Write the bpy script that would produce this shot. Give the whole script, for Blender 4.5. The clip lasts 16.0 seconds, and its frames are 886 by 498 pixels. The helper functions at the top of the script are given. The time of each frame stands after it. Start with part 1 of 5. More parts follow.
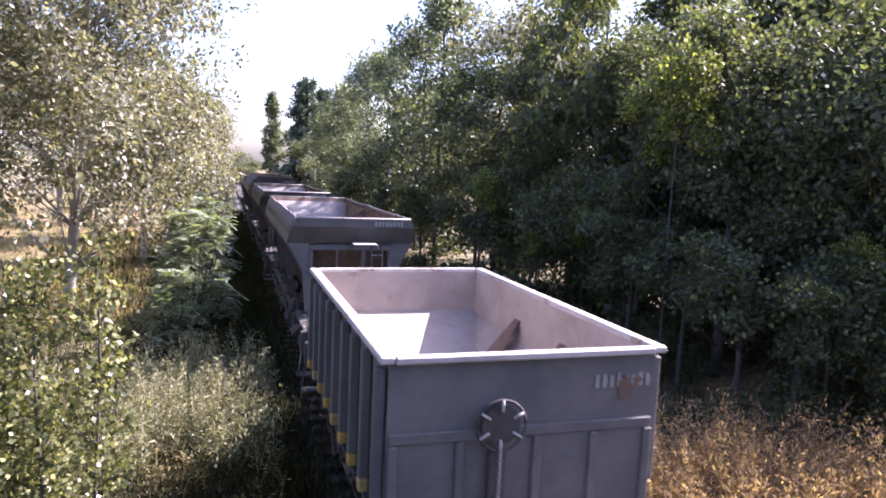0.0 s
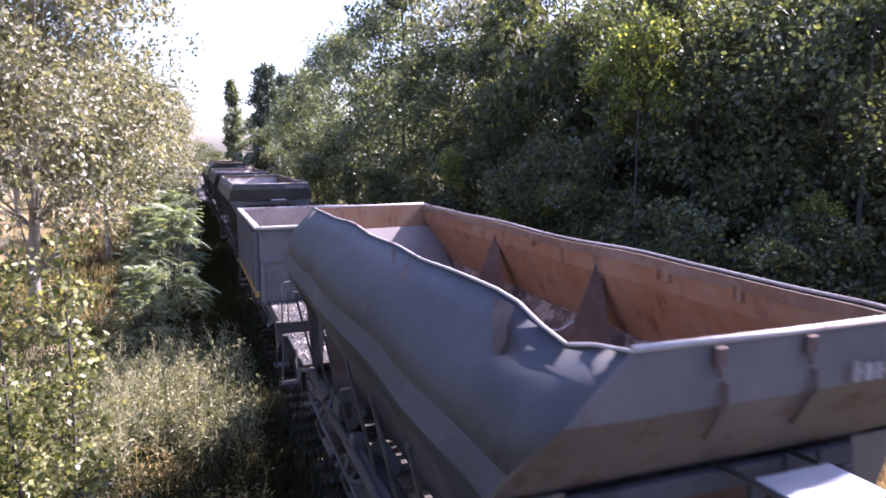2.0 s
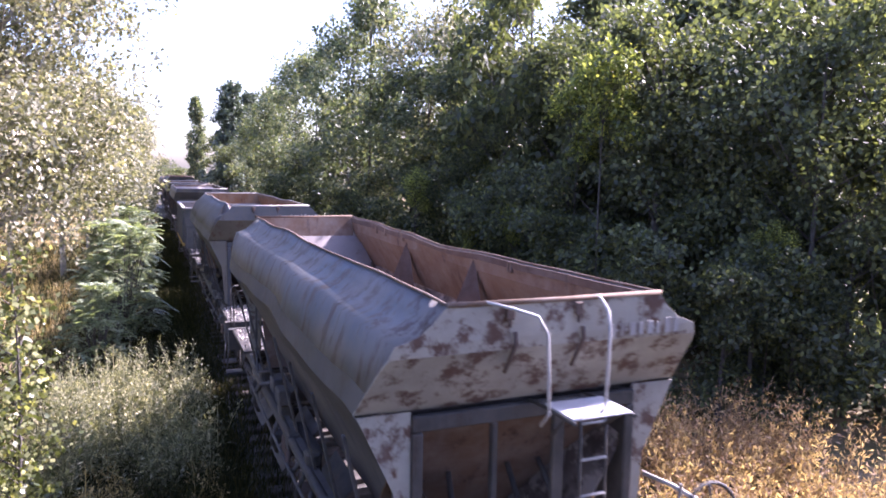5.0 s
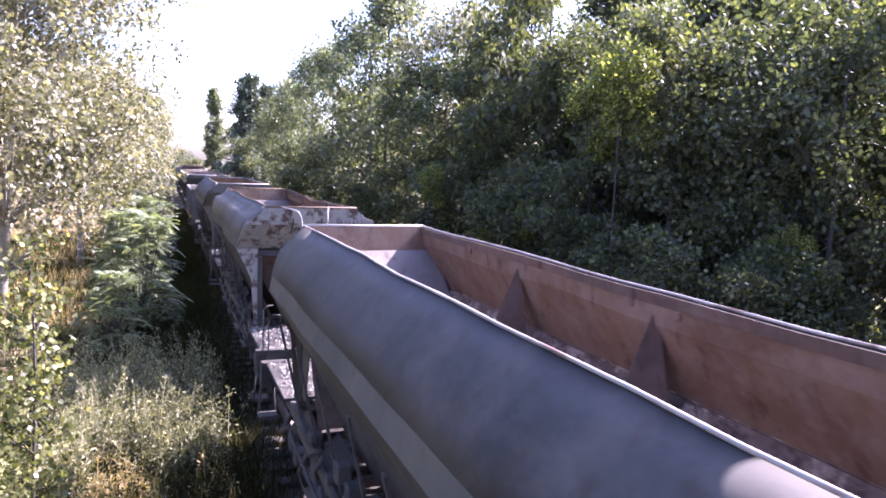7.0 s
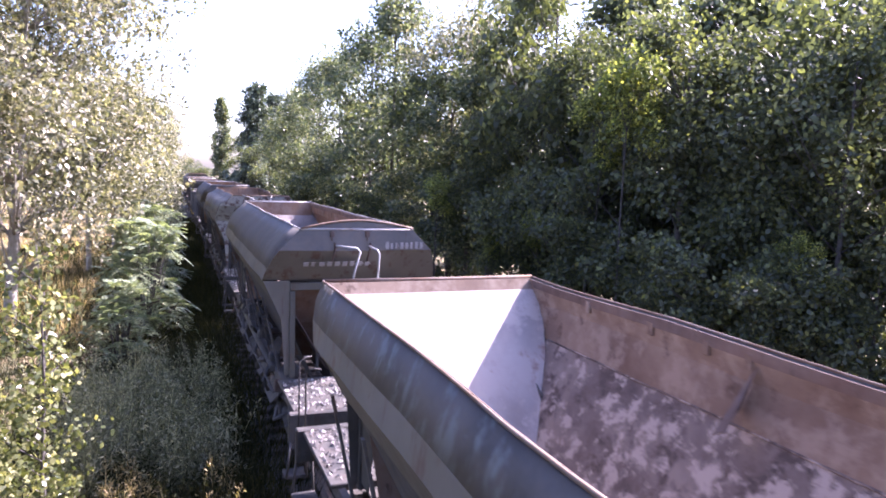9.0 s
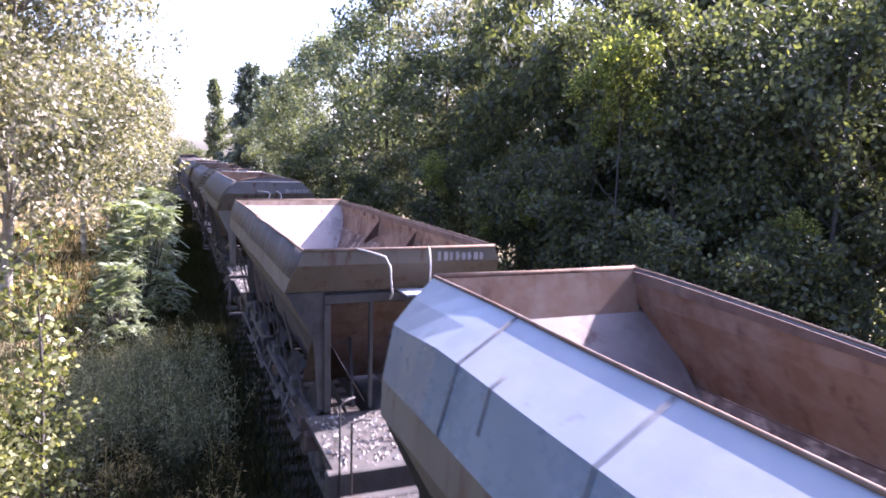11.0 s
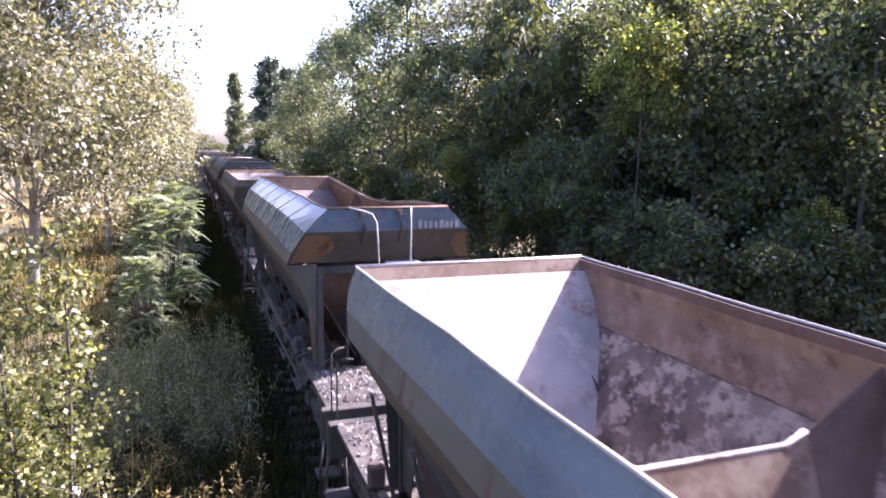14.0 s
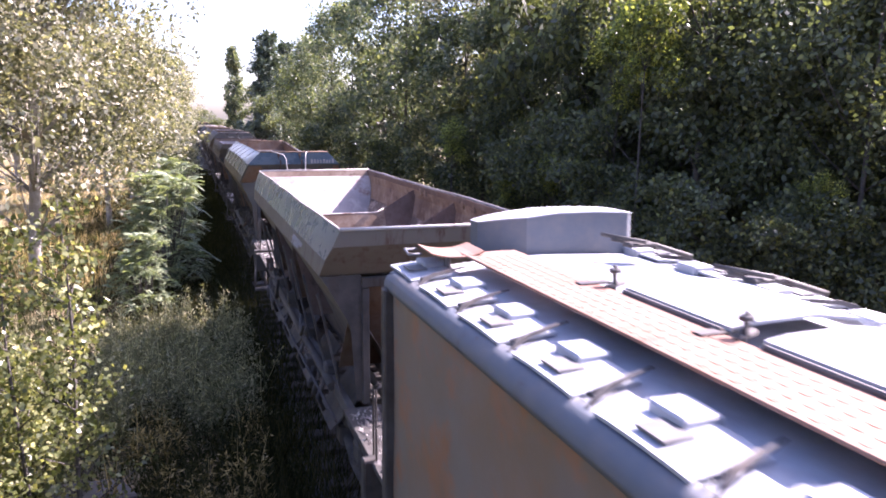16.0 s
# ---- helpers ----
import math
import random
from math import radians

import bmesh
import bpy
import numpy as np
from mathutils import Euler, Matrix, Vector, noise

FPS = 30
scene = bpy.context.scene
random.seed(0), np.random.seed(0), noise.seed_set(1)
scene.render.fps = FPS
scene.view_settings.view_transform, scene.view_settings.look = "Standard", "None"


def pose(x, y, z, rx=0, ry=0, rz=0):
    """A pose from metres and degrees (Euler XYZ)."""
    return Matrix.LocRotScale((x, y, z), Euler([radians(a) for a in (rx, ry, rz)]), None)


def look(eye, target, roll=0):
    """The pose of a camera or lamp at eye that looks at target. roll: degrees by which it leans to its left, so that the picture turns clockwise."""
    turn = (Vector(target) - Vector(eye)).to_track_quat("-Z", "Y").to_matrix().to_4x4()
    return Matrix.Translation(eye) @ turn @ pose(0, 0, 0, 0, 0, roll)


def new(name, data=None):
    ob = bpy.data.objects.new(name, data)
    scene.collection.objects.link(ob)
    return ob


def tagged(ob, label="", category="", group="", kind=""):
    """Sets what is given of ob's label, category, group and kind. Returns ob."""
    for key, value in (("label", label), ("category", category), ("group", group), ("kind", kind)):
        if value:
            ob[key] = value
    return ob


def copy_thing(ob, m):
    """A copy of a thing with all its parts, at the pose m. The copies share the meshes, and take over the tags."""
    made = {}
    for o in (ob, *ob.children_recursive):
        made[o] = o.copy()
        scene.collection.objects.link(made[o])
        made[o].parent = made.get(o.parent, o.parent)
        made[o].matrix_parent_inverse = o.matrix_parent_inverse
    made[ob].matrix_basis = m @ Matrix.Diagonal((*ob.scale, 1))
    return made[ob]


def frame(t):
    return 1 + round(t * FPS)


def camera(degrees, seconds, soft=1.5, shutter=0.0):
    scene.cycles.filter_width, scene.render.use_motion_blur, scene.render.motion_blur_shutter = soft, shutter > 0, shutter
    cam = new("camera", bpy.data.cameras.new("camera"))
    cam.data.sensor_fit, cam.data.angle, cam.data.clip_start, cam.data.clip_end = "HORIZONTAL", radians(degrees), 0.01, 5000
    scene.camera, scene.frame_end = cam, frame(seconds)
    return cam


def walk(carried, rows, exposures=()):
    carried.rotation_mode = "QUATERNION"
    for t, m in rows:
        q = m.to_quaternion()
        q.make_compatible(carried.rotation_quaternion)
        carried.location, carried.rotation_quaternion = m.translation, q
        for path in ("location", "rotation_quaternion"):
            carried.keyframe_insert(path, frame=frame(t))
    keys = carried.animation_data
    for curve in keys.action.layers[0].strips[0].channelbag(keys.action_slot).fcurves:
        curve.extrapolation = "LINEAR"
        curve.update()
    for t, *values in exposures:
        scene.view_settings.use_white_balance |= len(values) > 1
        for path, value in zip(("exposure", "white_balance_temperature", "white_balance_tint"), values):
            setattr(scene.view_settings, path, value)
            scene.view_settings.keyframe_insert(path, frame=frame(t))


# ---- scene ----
# ---------------------------------------------------------------- camera
cam = camera(64.73, 16.0, soft=1.75, shutter=0.25)
EYE = (-3.108, 0.0, 5.189)
TURNS = [(0, -17.35, -6.62, -2.55), (0.5, -17.33, -8.08, -0.97), (1, -19.58, -10.85, 0.9), (1.5, -19.54, -7.99, -0.05),
         (2, -20.13, -8.23, 0.37), (2.5, -20.23, -7.36, -0.15), (3, -20.24, -6.57, 0.13), (3.5, -20.49, -5.61, 0.05),
         (4, -21.33, -5.8, -0.27), (4.2, -22.8, -6.43, -0.31), (6.3, -22.13, -6.26, -1.97), (6.5, -21.94, -6.23, -1.99),
         (7, -21.67, -6.73, -2.19), (7.5, -22.54, -6.5, -2.2), (8, -22.29, -6.2, -2.41), (8.5, -22.11, -5.85, -2.52),
         (9, -21.13, -6.11, -1.97), (9.2, -21.37, -6.64, -2.2), (11.3, -21.3, -7.8, -1.2), (11.5, -21.05, -7.81, -0.95),
         (12, -20.28, -9.22, -0.94), (12.5, -20.64, -8.59, -0.84), (13, -20.34, -8.38, -0.93), (13.5, -20.4, -8.26, -0.88),
         (14, -19.97, -8.44, -0.85), (14.5, -19.32, -10.84, -0.75), (15, -19.5, -10.0, -0.95), (15.5, -20.25, -9.69, -1.05),
         (16, -19.94, -10.49, -0.62)]
walk(cam, [(t, pose(*EYE, 90 + p, r, y)) for t, y, p, r in TURNS], exposures=[(0, 2.0, 5800, 39), (1.5, 2.08, 5750, 40), (4, 2.3, 5700, 42), (9, 2.53, 5680, 43), (12.5, 2.42, 5780, 40), (16, 2.3, 5950, 40)])

# ---------------------------------------------------------------- light
SUN = Vector((1.0, 0.11, 0.89)).normalized()
world = bpy.data.worlds.new("sky")
scene.world = world
world.use_nodes = True
wn = world.node_tree.nodes
sky = wn.new("ShaderNodeTexSky")
sky.sky_type, sky.sun_disc = "NISHITA", False
sky.sun_elevation = math.asin(SUN.z)
sky.sun_rotation = math.atan2(SUN.x, SUN.y)
sky.air_density, sky.dust_density, sky.ozone_density = 1.0, 2.0, 1.2
wn["Background"].inputs["Strength"].default_value = 0.105
world.node_tree.links.new(sky.outputs[0], wn["Background"].inputs["Color"])
lamp = bpy.data.lights.new("sun", "SUN")
lamp.energy, lamp.angle, lamp.color = 5.0, radians(0.55), (1.0, 0.93, 0.82)
sun = new("sun", lamp)
sun.matrix_world = look(SUN * 80, (0, 0, 0))


# ---------------------------------------------------------------- materials
def shader(name):
    m = bpy.data.materials.new(name)
    m.use_nodes = True
    nt = m.node_tree
    return m, nt, nt.nodes, nt.links, nt.nodes["Principled BSDF"]


def ramp(nodes, stops):
    r = nodes.new("ShaderNodeValToRGB")
    while len(r.color_ramp.elements) < len(stops):
        r.color_ramp.elements.new(0.5)
    for e, (at, c) in zip(r.color_ramp.elements, stops):
        e.position, e.color = at, (*c, 1)
    return r


def paint(name, base, worn, rust, rust_at=0.62, dust=0.35, dust_col=(0.24, 0.205, 0.18), rough=0.55, scale=1.0, streak=True, matt=0.3, crisp=0.0):
    """Old painted steel: two tones of paint, rust patches, streaks running down and dust."""
    m, nt, n, l, b = shader(name)
    co = n.new("ShaderNodeTexCoord")
    info = n.new("ShaderNodeObjectInfo")
    shift = n.new("ShaderNodeVectorMath"); shift.operation = "ADD"
    mul = n.new("ShaderNodeMath"); mul.operation = "MULTIPLY"; mul.inputs[1].default_value = 37.0
    l.new(info.outputs["Random"], mul.inputs[0])
    l.new(co.outputs["Object"], shift.inputs[0]); l.new(mul.outputs[0], shift.inputs[1])
    big = n.new("ShaderNodeTexNoise"); big.inputs["Scale"].default_value = 0.9 * scale; big.inputs["Detail"].default_value = 7
    big.inputs["Roughness"].default_value = 0.62
    l.new(shift.outputs[0], big.inputs["Vector"])
    tone = ramp(n, [(0.36, base), (0.62, worn)])
    l.new(big.outputs["Fac"], tone.inputs[0])
    st = n.new("ShaderNodeMapping"); st.inputs["Scale"].default_value = (3.5, 3.5, 0.35)
    l.new(shift.outputs[0], st.inputs["Vector"])
    sn = n.new("ShaderNodeTexNoise"); sn.inputs["Scale"].default_value = 1.6 * scale; sn.inputs["Detail"].default_value = 8
    sn.inputs["Roughness"].default_value = 0.7
    l.new((st if streak else shift).outputs[0], sn.inputs["Vector"])
    rr = ramp(n, [(rust_at - 0.04, (0, 0, 0)), (rust_at + 0.05, (1, 1, 1))])
    l.new(sn.outputs["Fac"], rr.inputs[0])
    mix = n.new("ShaderNodeMix"); mix.data_type = "RGBA"
    l.new(rr.outputs[0], mix.inputs[0]); l.new(tone.outputs[0], mix.inputs[6]); mix.inputs[7].default_value = (*rust, 1)
    dn = n.new("ShaderNodeTexNoise"); dn.inputs["Scale"].default_value = 2.3 * scale; dn.inputs["Detail"].default_value = 9
    dn.inputs["Roughness"].default_value = 0.75
    l.new(shift.outputs[0], dn.inputs["Vector"])
    dr = ramp(n, [(0.42 + crisp, (0, 0, 0)), (0.66 - crisp, (dust * 2,) * 3)])
    l.new(dn.outputs["Fac"], dr.inputs[0])
    mx = n.new("ShaderNodeMix"); mx.data_type = "RGBA"
    l.new(dr.outputs[0], mx.inputs[0]); l.new(mix.outputs[2], mx.inputs[6]); mx.inputs[7].default_value = (*dust_col, 1)
    l.new(mx.outputs[2], b.inputs["Base Color"])
    ro = ramp(n, [(0.3, (rough,) * 3), (0.7, (min(rough + matt, 0.95),) * 3)])
    l.new(dn.outputs["Fac"], ro.inputs[0]); l.new(ro.outputs[0], b.inputs["Roughness"])
    bump = n.new("ShaderNodeBump"); bump.inputs["Strength"].default_value = 0.25; bump.inputs["Distance"].default_value = 0.02
    l.new(dn.outputs["Fac"], bump.inputs["Height"]); l.new(bump.outputs[0], b.inputs["Normal"])
    return m


def leafy(name, dark, mid, light, bright=0.12, trans=0.4, gloss=0.45, sheen=0.5):
    """Leaves: each its own tone, light passing through them, a dull gloss."""
    m, nt, n, l, b = shader(name)
    geo = n.new("ShaderNodeNewGeometry")
    r = ramp(n, [(0.0, dark), (0.55, mid), (1.0 - bright, light), (1.0, (min(light[0] * 1.45, 0.75), min(light[1] * 1.35, 0.75), light[2] * 1.15))])
    l.new(geo.outputs["Random Per Island"], r.inputs[0])
    l.new(r.outputs[0], b.inputs["Base Color"])
    b.inputs["Roughness"].default_value = gloss
    b.inputs["Specular IOR Level"].default_value = sheen
    tr = n.new("ShaderNodeBsdfTranslucent")
    br = n.new("ShaderNodeMix"); br.data_type = "RGBA"; br.blend_type = "MULTIPLY"; br.inputs[0].default_value = 1
    l.new(r.outputs[0], br.inputs[6]); br.inputs[7].default_value = (1.45, 1.5, 0.7, 1)
    l.new(br.outputs[2], tr.inputs["Color"])
    ms = n.new("ShaderNodeMixShader"); ms.inputs[0].default_value = trans
    l.new(b.outputs[0], ms.inputs[1]); l.new(tr.outputs[0], ms.inputs[2])
    l.new(ms.outputs[0], n["Material Output"].inputs["Surface"])
    return m


def rough_stuff(name, stops, scale=3.0, rough=0.9, bump=0.6, island=False):
    """Earth, stone, bark: noise at two scales with relief."""
    m, nt, n, l, b = shader(name)
    co = n.new("ShaderNodeTexCoord")
    a = n.new("ShaderNodeTexNoise"); a.inputs["Scale"].default_value = scale; a.inputs["Detail"].default_value = 10
    a.inputs["Roughness"].default_value = 0.7
    l.new(co.outputs["Object"], a.inputs["Vector"])
    r = ramp(n, stops)
    if island:
        geo = n.new("ShaderNodeNewGeometry")
        l.new(geo.outputs["Random Per Island"], r.inputs[0])
    else:
        l.new(a.outputs["Fac"], r.inputs[0])
    l.new(r.outputs[0], b.inputs["Base Color"])
    b.inputs["Roughness"].default_value = rough
    bp = n.new("ShaderNodeBump"); bp.inputs["Strength"].default_value = bump; bp.inputs["Distance"].default_value = 0.04
    l.new(a.outputs["Fac"], bp.inputs["Height"]); l.new(bp.outputs[0], b.inputs["Normal"])
    return m


GREY = paint("grey_paint", (0.088, 0.09, 0.092), (0.135, 0.133, 0.13), (0.11, 0.06, 0.04), 0.66, dust=0.3, dust_col=(0.20, 0.172, 0.15))
BLUE = paint("blue_grey_paint", (0.078, 0.118, 0.152), (0.125, 0.168, 0.20), (0.15, 0.075, 0.045), 0.70, dust=0.1, dust_col=(0.20, 0.18, 0.16), rough=0.22, matt=0.12)
TAN = paint("tan_paint", (0.113, 0.101, 0.077), (0.149, 0.133, 0.104), (0.086, 0.043, 0.023), 0.58, dust_col=(0.153, 0.131, 0.108))
DUSTY = paint("dusty_grey_paint", (0.026, 0.026, 0.026), (0.061, 0.057, 0.052), (0.038, 0.027, 0.022), 0.57, dust=0.34, dust_col=(0.123, 0.108, 0.094), scale=0.8)
CREAM = paint("flaking_cream_paint", (0.27, 0.255, 0.22), (0.34, 0.32, 0.27), (0.085, 0.042, 0.028), 0.54, dust=0.15, rough=0.6, scale=2.6, streak=False)
# Blue paint lightened to carry sun and sky sheen on the upper plates.
LITBLUE = paint("sunlit_blue_paint", (0.20, 0.235, 0.275), (0.29, 0.315, 0.34), (0.13, 0.085, 0.06), 0.68, dust=0.12, dust_col=(0.26, 0.24, 0.22), rough=0.26, matt=0.15)
WORN = paint("worn_blue_paint", (0.072, 0.088, 0.102), (0.143, 0.134, 0.125), (0.061, 0.043, 0.035), 0.545, dust=0.25, dust_col=(0.180, 0.152, 0.131))
RUST = paint("rusty_steel", (0.113, 0.066, 0.041), (0.171, 0.108, 0.069), (0.068, 0.036, 0.023), 0.6, dust=0.3, rough=0.8)
ORANGE = paint("orange_rust", (0.203, 0.098, 0.043), (0.226, 0.133, 0.070), (0.109, 0.051, 0.027), 0.58, dust=0.3, dust_col=(0.234, 0.183, 0.144), rough=0.85)
SLOPE = paint("dusty_side_chute", (0.081, 0.059, 0.050), (0.180, 0.144, 0.122), (0.054, 0.038, 0.031), 0.55, dust=0.5, dust_col=(0.306, 0.257, 0.221), rough=0.7, streak=False, crisp=0.09, scale=1.6)
INNER = paint("dusty_inner_steel", (0.106, 0.067, 0.046), (0.185, 0.133, 0.095), (0.071, 0.043, 0.028), 0.6, dust=0.35, dust_col=(0.252, 0.199, 0.157), rough=0.85, streak=False, crisp=0.06, scale=1.3)
CHUTE = paint("polished_chute_steel", (0.25, 0.225, 0.215), (0.38, 0.345, 0.325), (0.22, 0.14, 0.11), 0.60, dust=0.4, dust_col=(0.42, 0.375, 0.345), rough=0.6, streak=False, crisp=0.08)
# Darker copy of the chute steel, with the tall wagons' inner shade in its colour.
SHADECHUTE = paint("shaded_chute_steel", (0.136, 0.119, 0.112), (0.204, 0.180, 0.170), (0.095, 0.058, 0.044), 0.6, dust=0.4, dust_col=(0.231, 0.204, 0.190), rough=0.65, streak=False)
GUSSET = paint("dark_rusty_gusset", (0.065, 0.042, 0.034), (0.115, 0.075, 0.058), (0.045, 0.028, 0.022), 0.6, dust=0.15, rough=0.85)
SMOKE = paint("smoky_grey_paint", (0.035, 0.039, 0.044), (0.064, 0.066, 0.070), (0.035, 0.030, 0.028), 0.60, dust=0.26, dust_col=(0.105, 0.102, 0.099), scale=0.7)
OLIVE = paint("olive_grey_paint", (0.060, 0.060, 0.049), (0.111, 0.100, 0.075), (0.085, 0.047, 0.027), 0.60, dust=0.25, dust_col=(0.128, 0.115, 0.093))
FLAKED = paint("flaking_dark_paint", (0.045, 0.04, 0.037), (0.095, 0.08, 0.07), (0.13, 0.142, 0.142), 0.57, dust=0.2, dust_col=(0.16, 0.135, 0.115))
DARK = paint("dirty_black_steel", (0.035, 0.035, 0.04), (0.08, 0.075, 0.07), (0.10, 0.06, 0.04), 0.62, dust=0.2, rough=0.7)
RAILING = paint("bare_pipe", (0.36, 0.35, 0.34), (0.5, 0.48, 0.45), (0.2, 0.12, 0.08), 0.66, dust=0.1, rough=0.5)
RIM = paint("worn_rim_steel", (0.40, 0.365, 0.345), (0.55, 0.51, 0.48), (0.20, 0.12, 0.085), 0.60, dust=0.2, rough=0.5, streak=False)
ROOF = paint("pale_roof_paint", (0.31, 0.34, 0.38), (0.42, 0.43, 0.45), (0.25, 0.14, 0.09), 0.72, dust=0.2, rough=0.6, streak=False)
ROOFBLUE = paint("roof_edge_paint", (0.078, 0.098, 0.121), (0.119, 0.133, 0.150), (0.089, 0.051, 0.034), 0.66, dust=0.2)
WALKWAY = paint("rusty_walkway_steel", (0.223, 0.112, 0.072), (0.259, 0.144, 0.101), (0.144, 0.068, 0.043), 0.66, dust=0.2, dust_col=(0.302, 0.216, 0.173), rough=0.85, streak=False)
SIDE = paint("rust_stained_side", (0.185, 0.112, 0.055), (0.165, 0.137, 0.105), (0.235, 0.112, 0.048), 0.55, dust=0.2, streak=False)
WHITE = paint("faded_lettering", (0.26, 0.25, 0.24), (0.36, 0.34, 0.32), (0.16, 0.13, 0.11), 0.6, dust=0.2)
WHEEL = paint("wheel_steel", (0.06, 0.05, 0.05), (0.12, 0.10, 0.09), (0.10, 0.06, 0.04), 0.6, dust=0.1, rough=0.5)
YELLOW = paint("yellow_marks", (0.45, 0.28, 0.05), (0.5, 0.34, 0.08), (0.2, 0.12, 0.05), 0.66)
RAIL = paint("rail_steel", (0.20, 0.15, 0.12), (0.28, 0.22, 0.19), (0.14, 0.08, 0.05), 0.6, rough=0.5)
SLEEPER = rough_stuff("tarred_sleeper", [(0.3, (0.05, 0.045, 0.04)), (0.7, (0.12, 0.10, 0.085))], 8.0)
BEIGE = paint("dusty_beige_lining", (0.27, 0.225, 0.19), (0.36, 0.31, 0.27), (0.19, 0.14, 0.11), 0.66, dust=0.35, dust_col=(0.40, 0.355, 0.32), rough=0.9, streak=False)
CONCRETE = rough_stuff("weathered_concrete", [(0.3, (0.078, 0.072, 0.063)), (0.7, (0.126, 0.117, 0.105))], 5.0)
GRAVEL = rough_stuff("gravel", [(0.0, (0.20, 0.18, 0.17)), (0.5, (0.34, 0.31, 0.29)), (1.0, (0.50, 0.47, 0.44))], 30.0, island=True)
EARTH = rough_stuff("weedy_earth", [(0.30, (0.06, 0.07, 0.025)), (0.48, (0.12, 0.11, 0.05)), (0.58, (0.27, 0.20, 0.11)), (0.75, (0.38, 0.29, 0.17))], 0.6)
BALLAST = rough_stuff("ballast", [(0.3, (0.05, 0.045, 0.04)), (0.7, (0.13, 0.12, 0.105))], 14.0)
BARK = rough_stuff("bark", [(0.3, (0.045, 0.04, 0.034)), (0.7, (0.12, 0.105, 0.09))], 9.0)
PALEBARK = rough_stuff("pale_bark", [(0.3, (0.20, 0.18, 0.15)), (0.7, (0.45, 0.42, 0.38))], 6.0)
# The brightest tenth of these leaves imitates sunlit sprays by colour.
LEAF = leafy("broad_leaves", (0.052, 0.064, 0.042), (0.084, 0.10, 0.054), (0.15, 0.17, 0.068), bright=0.10, trans=0.36, gloss=0.66)
LEAFASH = leafy("ash_leaves", (0.057, 0.077, 0.054), (0.108, 0.132, 0.088), (0.21, 0.228, 0.145), trans=0.42)
LEAFYEL = leafy("yellowing_leaves", (0.07, 0.09, 0.04), (0.16, 0.19, 0.06), (0.36, 0.38, 0.11), bright=0.15, trans=0.5)
LEAFPALE = leafy("pale_poplar_leaves", (0.085, 0.095, 0.06), (0.19, 0.19, 0.13), (0.37, 0.35, 0.26), trans=0.32)
LEAFSAP = leafy("sapling_leaves", (0.054, 0.068, 0.024), (0.121, 0.135, 0.048), (0.282, 0.282, 0.128), trans=0.36, gloss=0.3)
LEAFSHRUB = leafy("shrub_leaflets", (0.103, 0.136, 0.074), (0.197, 0.239, 0.140), (0.337, 0.374, 0.253), trans=0.3)
PINE = leafy("conifer_needles", (0.045, 0.065, 0.05), (0.075, 0.10, 0.075), (0.11, 0.14, 0.10), trans=0.2)
WEED = leafy("pale_weeds", (0.101, 0.109, 0.064), (0.203, 0.203, 0.126), (0.388, 0.371, 0.252), trans=0.3, gloss=0.8, sheen=0.1)
DRYWEED = leafy("dry_weeds", (0.232, 0.148, 0.092), (0.352, 0.240, 0.156), (0.480, 0.360, 0.248), trans=0.4, gloss=0.8, sheen=0.1)
STRAW = leafy("straw_weed", (0.165, 0.128, 0.060), (0.270, 0.210, 0.105), (0.390, 0.315, 0.180), trans=0.35, gloss=0.8, sheen=0.1)
# Near weeds and grass: colours darkened to deepen the train's shade.
SHADEWEED = leafy("shaded_weeds", (0.019, 0.022, 0.010), (0.037, 0.039, 0.019), (0.093, 0.084, 0.043), trans=0.3, gloss=0.8, sheen=0.1)
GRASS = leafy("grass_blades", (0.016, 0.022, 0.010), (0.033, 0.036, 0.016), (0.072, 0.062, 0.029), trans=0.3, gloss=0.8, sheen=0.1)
DRYGRASS = leafy("dry_grass_blades", (0.308, 0.22, 0.099), (0.418, 0.308, 0.154), (0.55, 0.429, 0.242), trans=0.3)


# ---------------------------------------------------------------- mesh helpers
def part(name, bm, material, parent=None, label=""):
    me = bpy.data.meshes.new(name)
    bm.to_mesh(me)
    bm.free()
    me.materials.append(material)
    ob = new(name, me)
    ob.parent = parent
    if label:
        tagged(ob, label)
    return ob


def thing(name, label, category, group="", at=(0, 0, 0)):
    e = new(name)
    e.empty_display_size = 0.3
    e.location = at
    return tagged(e, label, category, group)


def box(bm, lo, hi, bevel=0.0, turn=None):
    c = [(a + b) / 2 for a, b in zip(lo, hi)]
    d = [abs(b - a) for a, b in zip(lo, hi)]
    m = Matrix.Translation(c) @ (turn or Matrix.Identity(4)) @ Matrix.Diagonal((*d, 1))
    vs = bmesh.ops.create_cube(bm, size=1, matrix=m)["verts"]
    if bevel:
        es = list({e for v in vs for e in v.link_edges})
        bmesh.ops.bevel(bm, geom=es, offset=bevel, segments=1, affect="EDGES")
    return bm


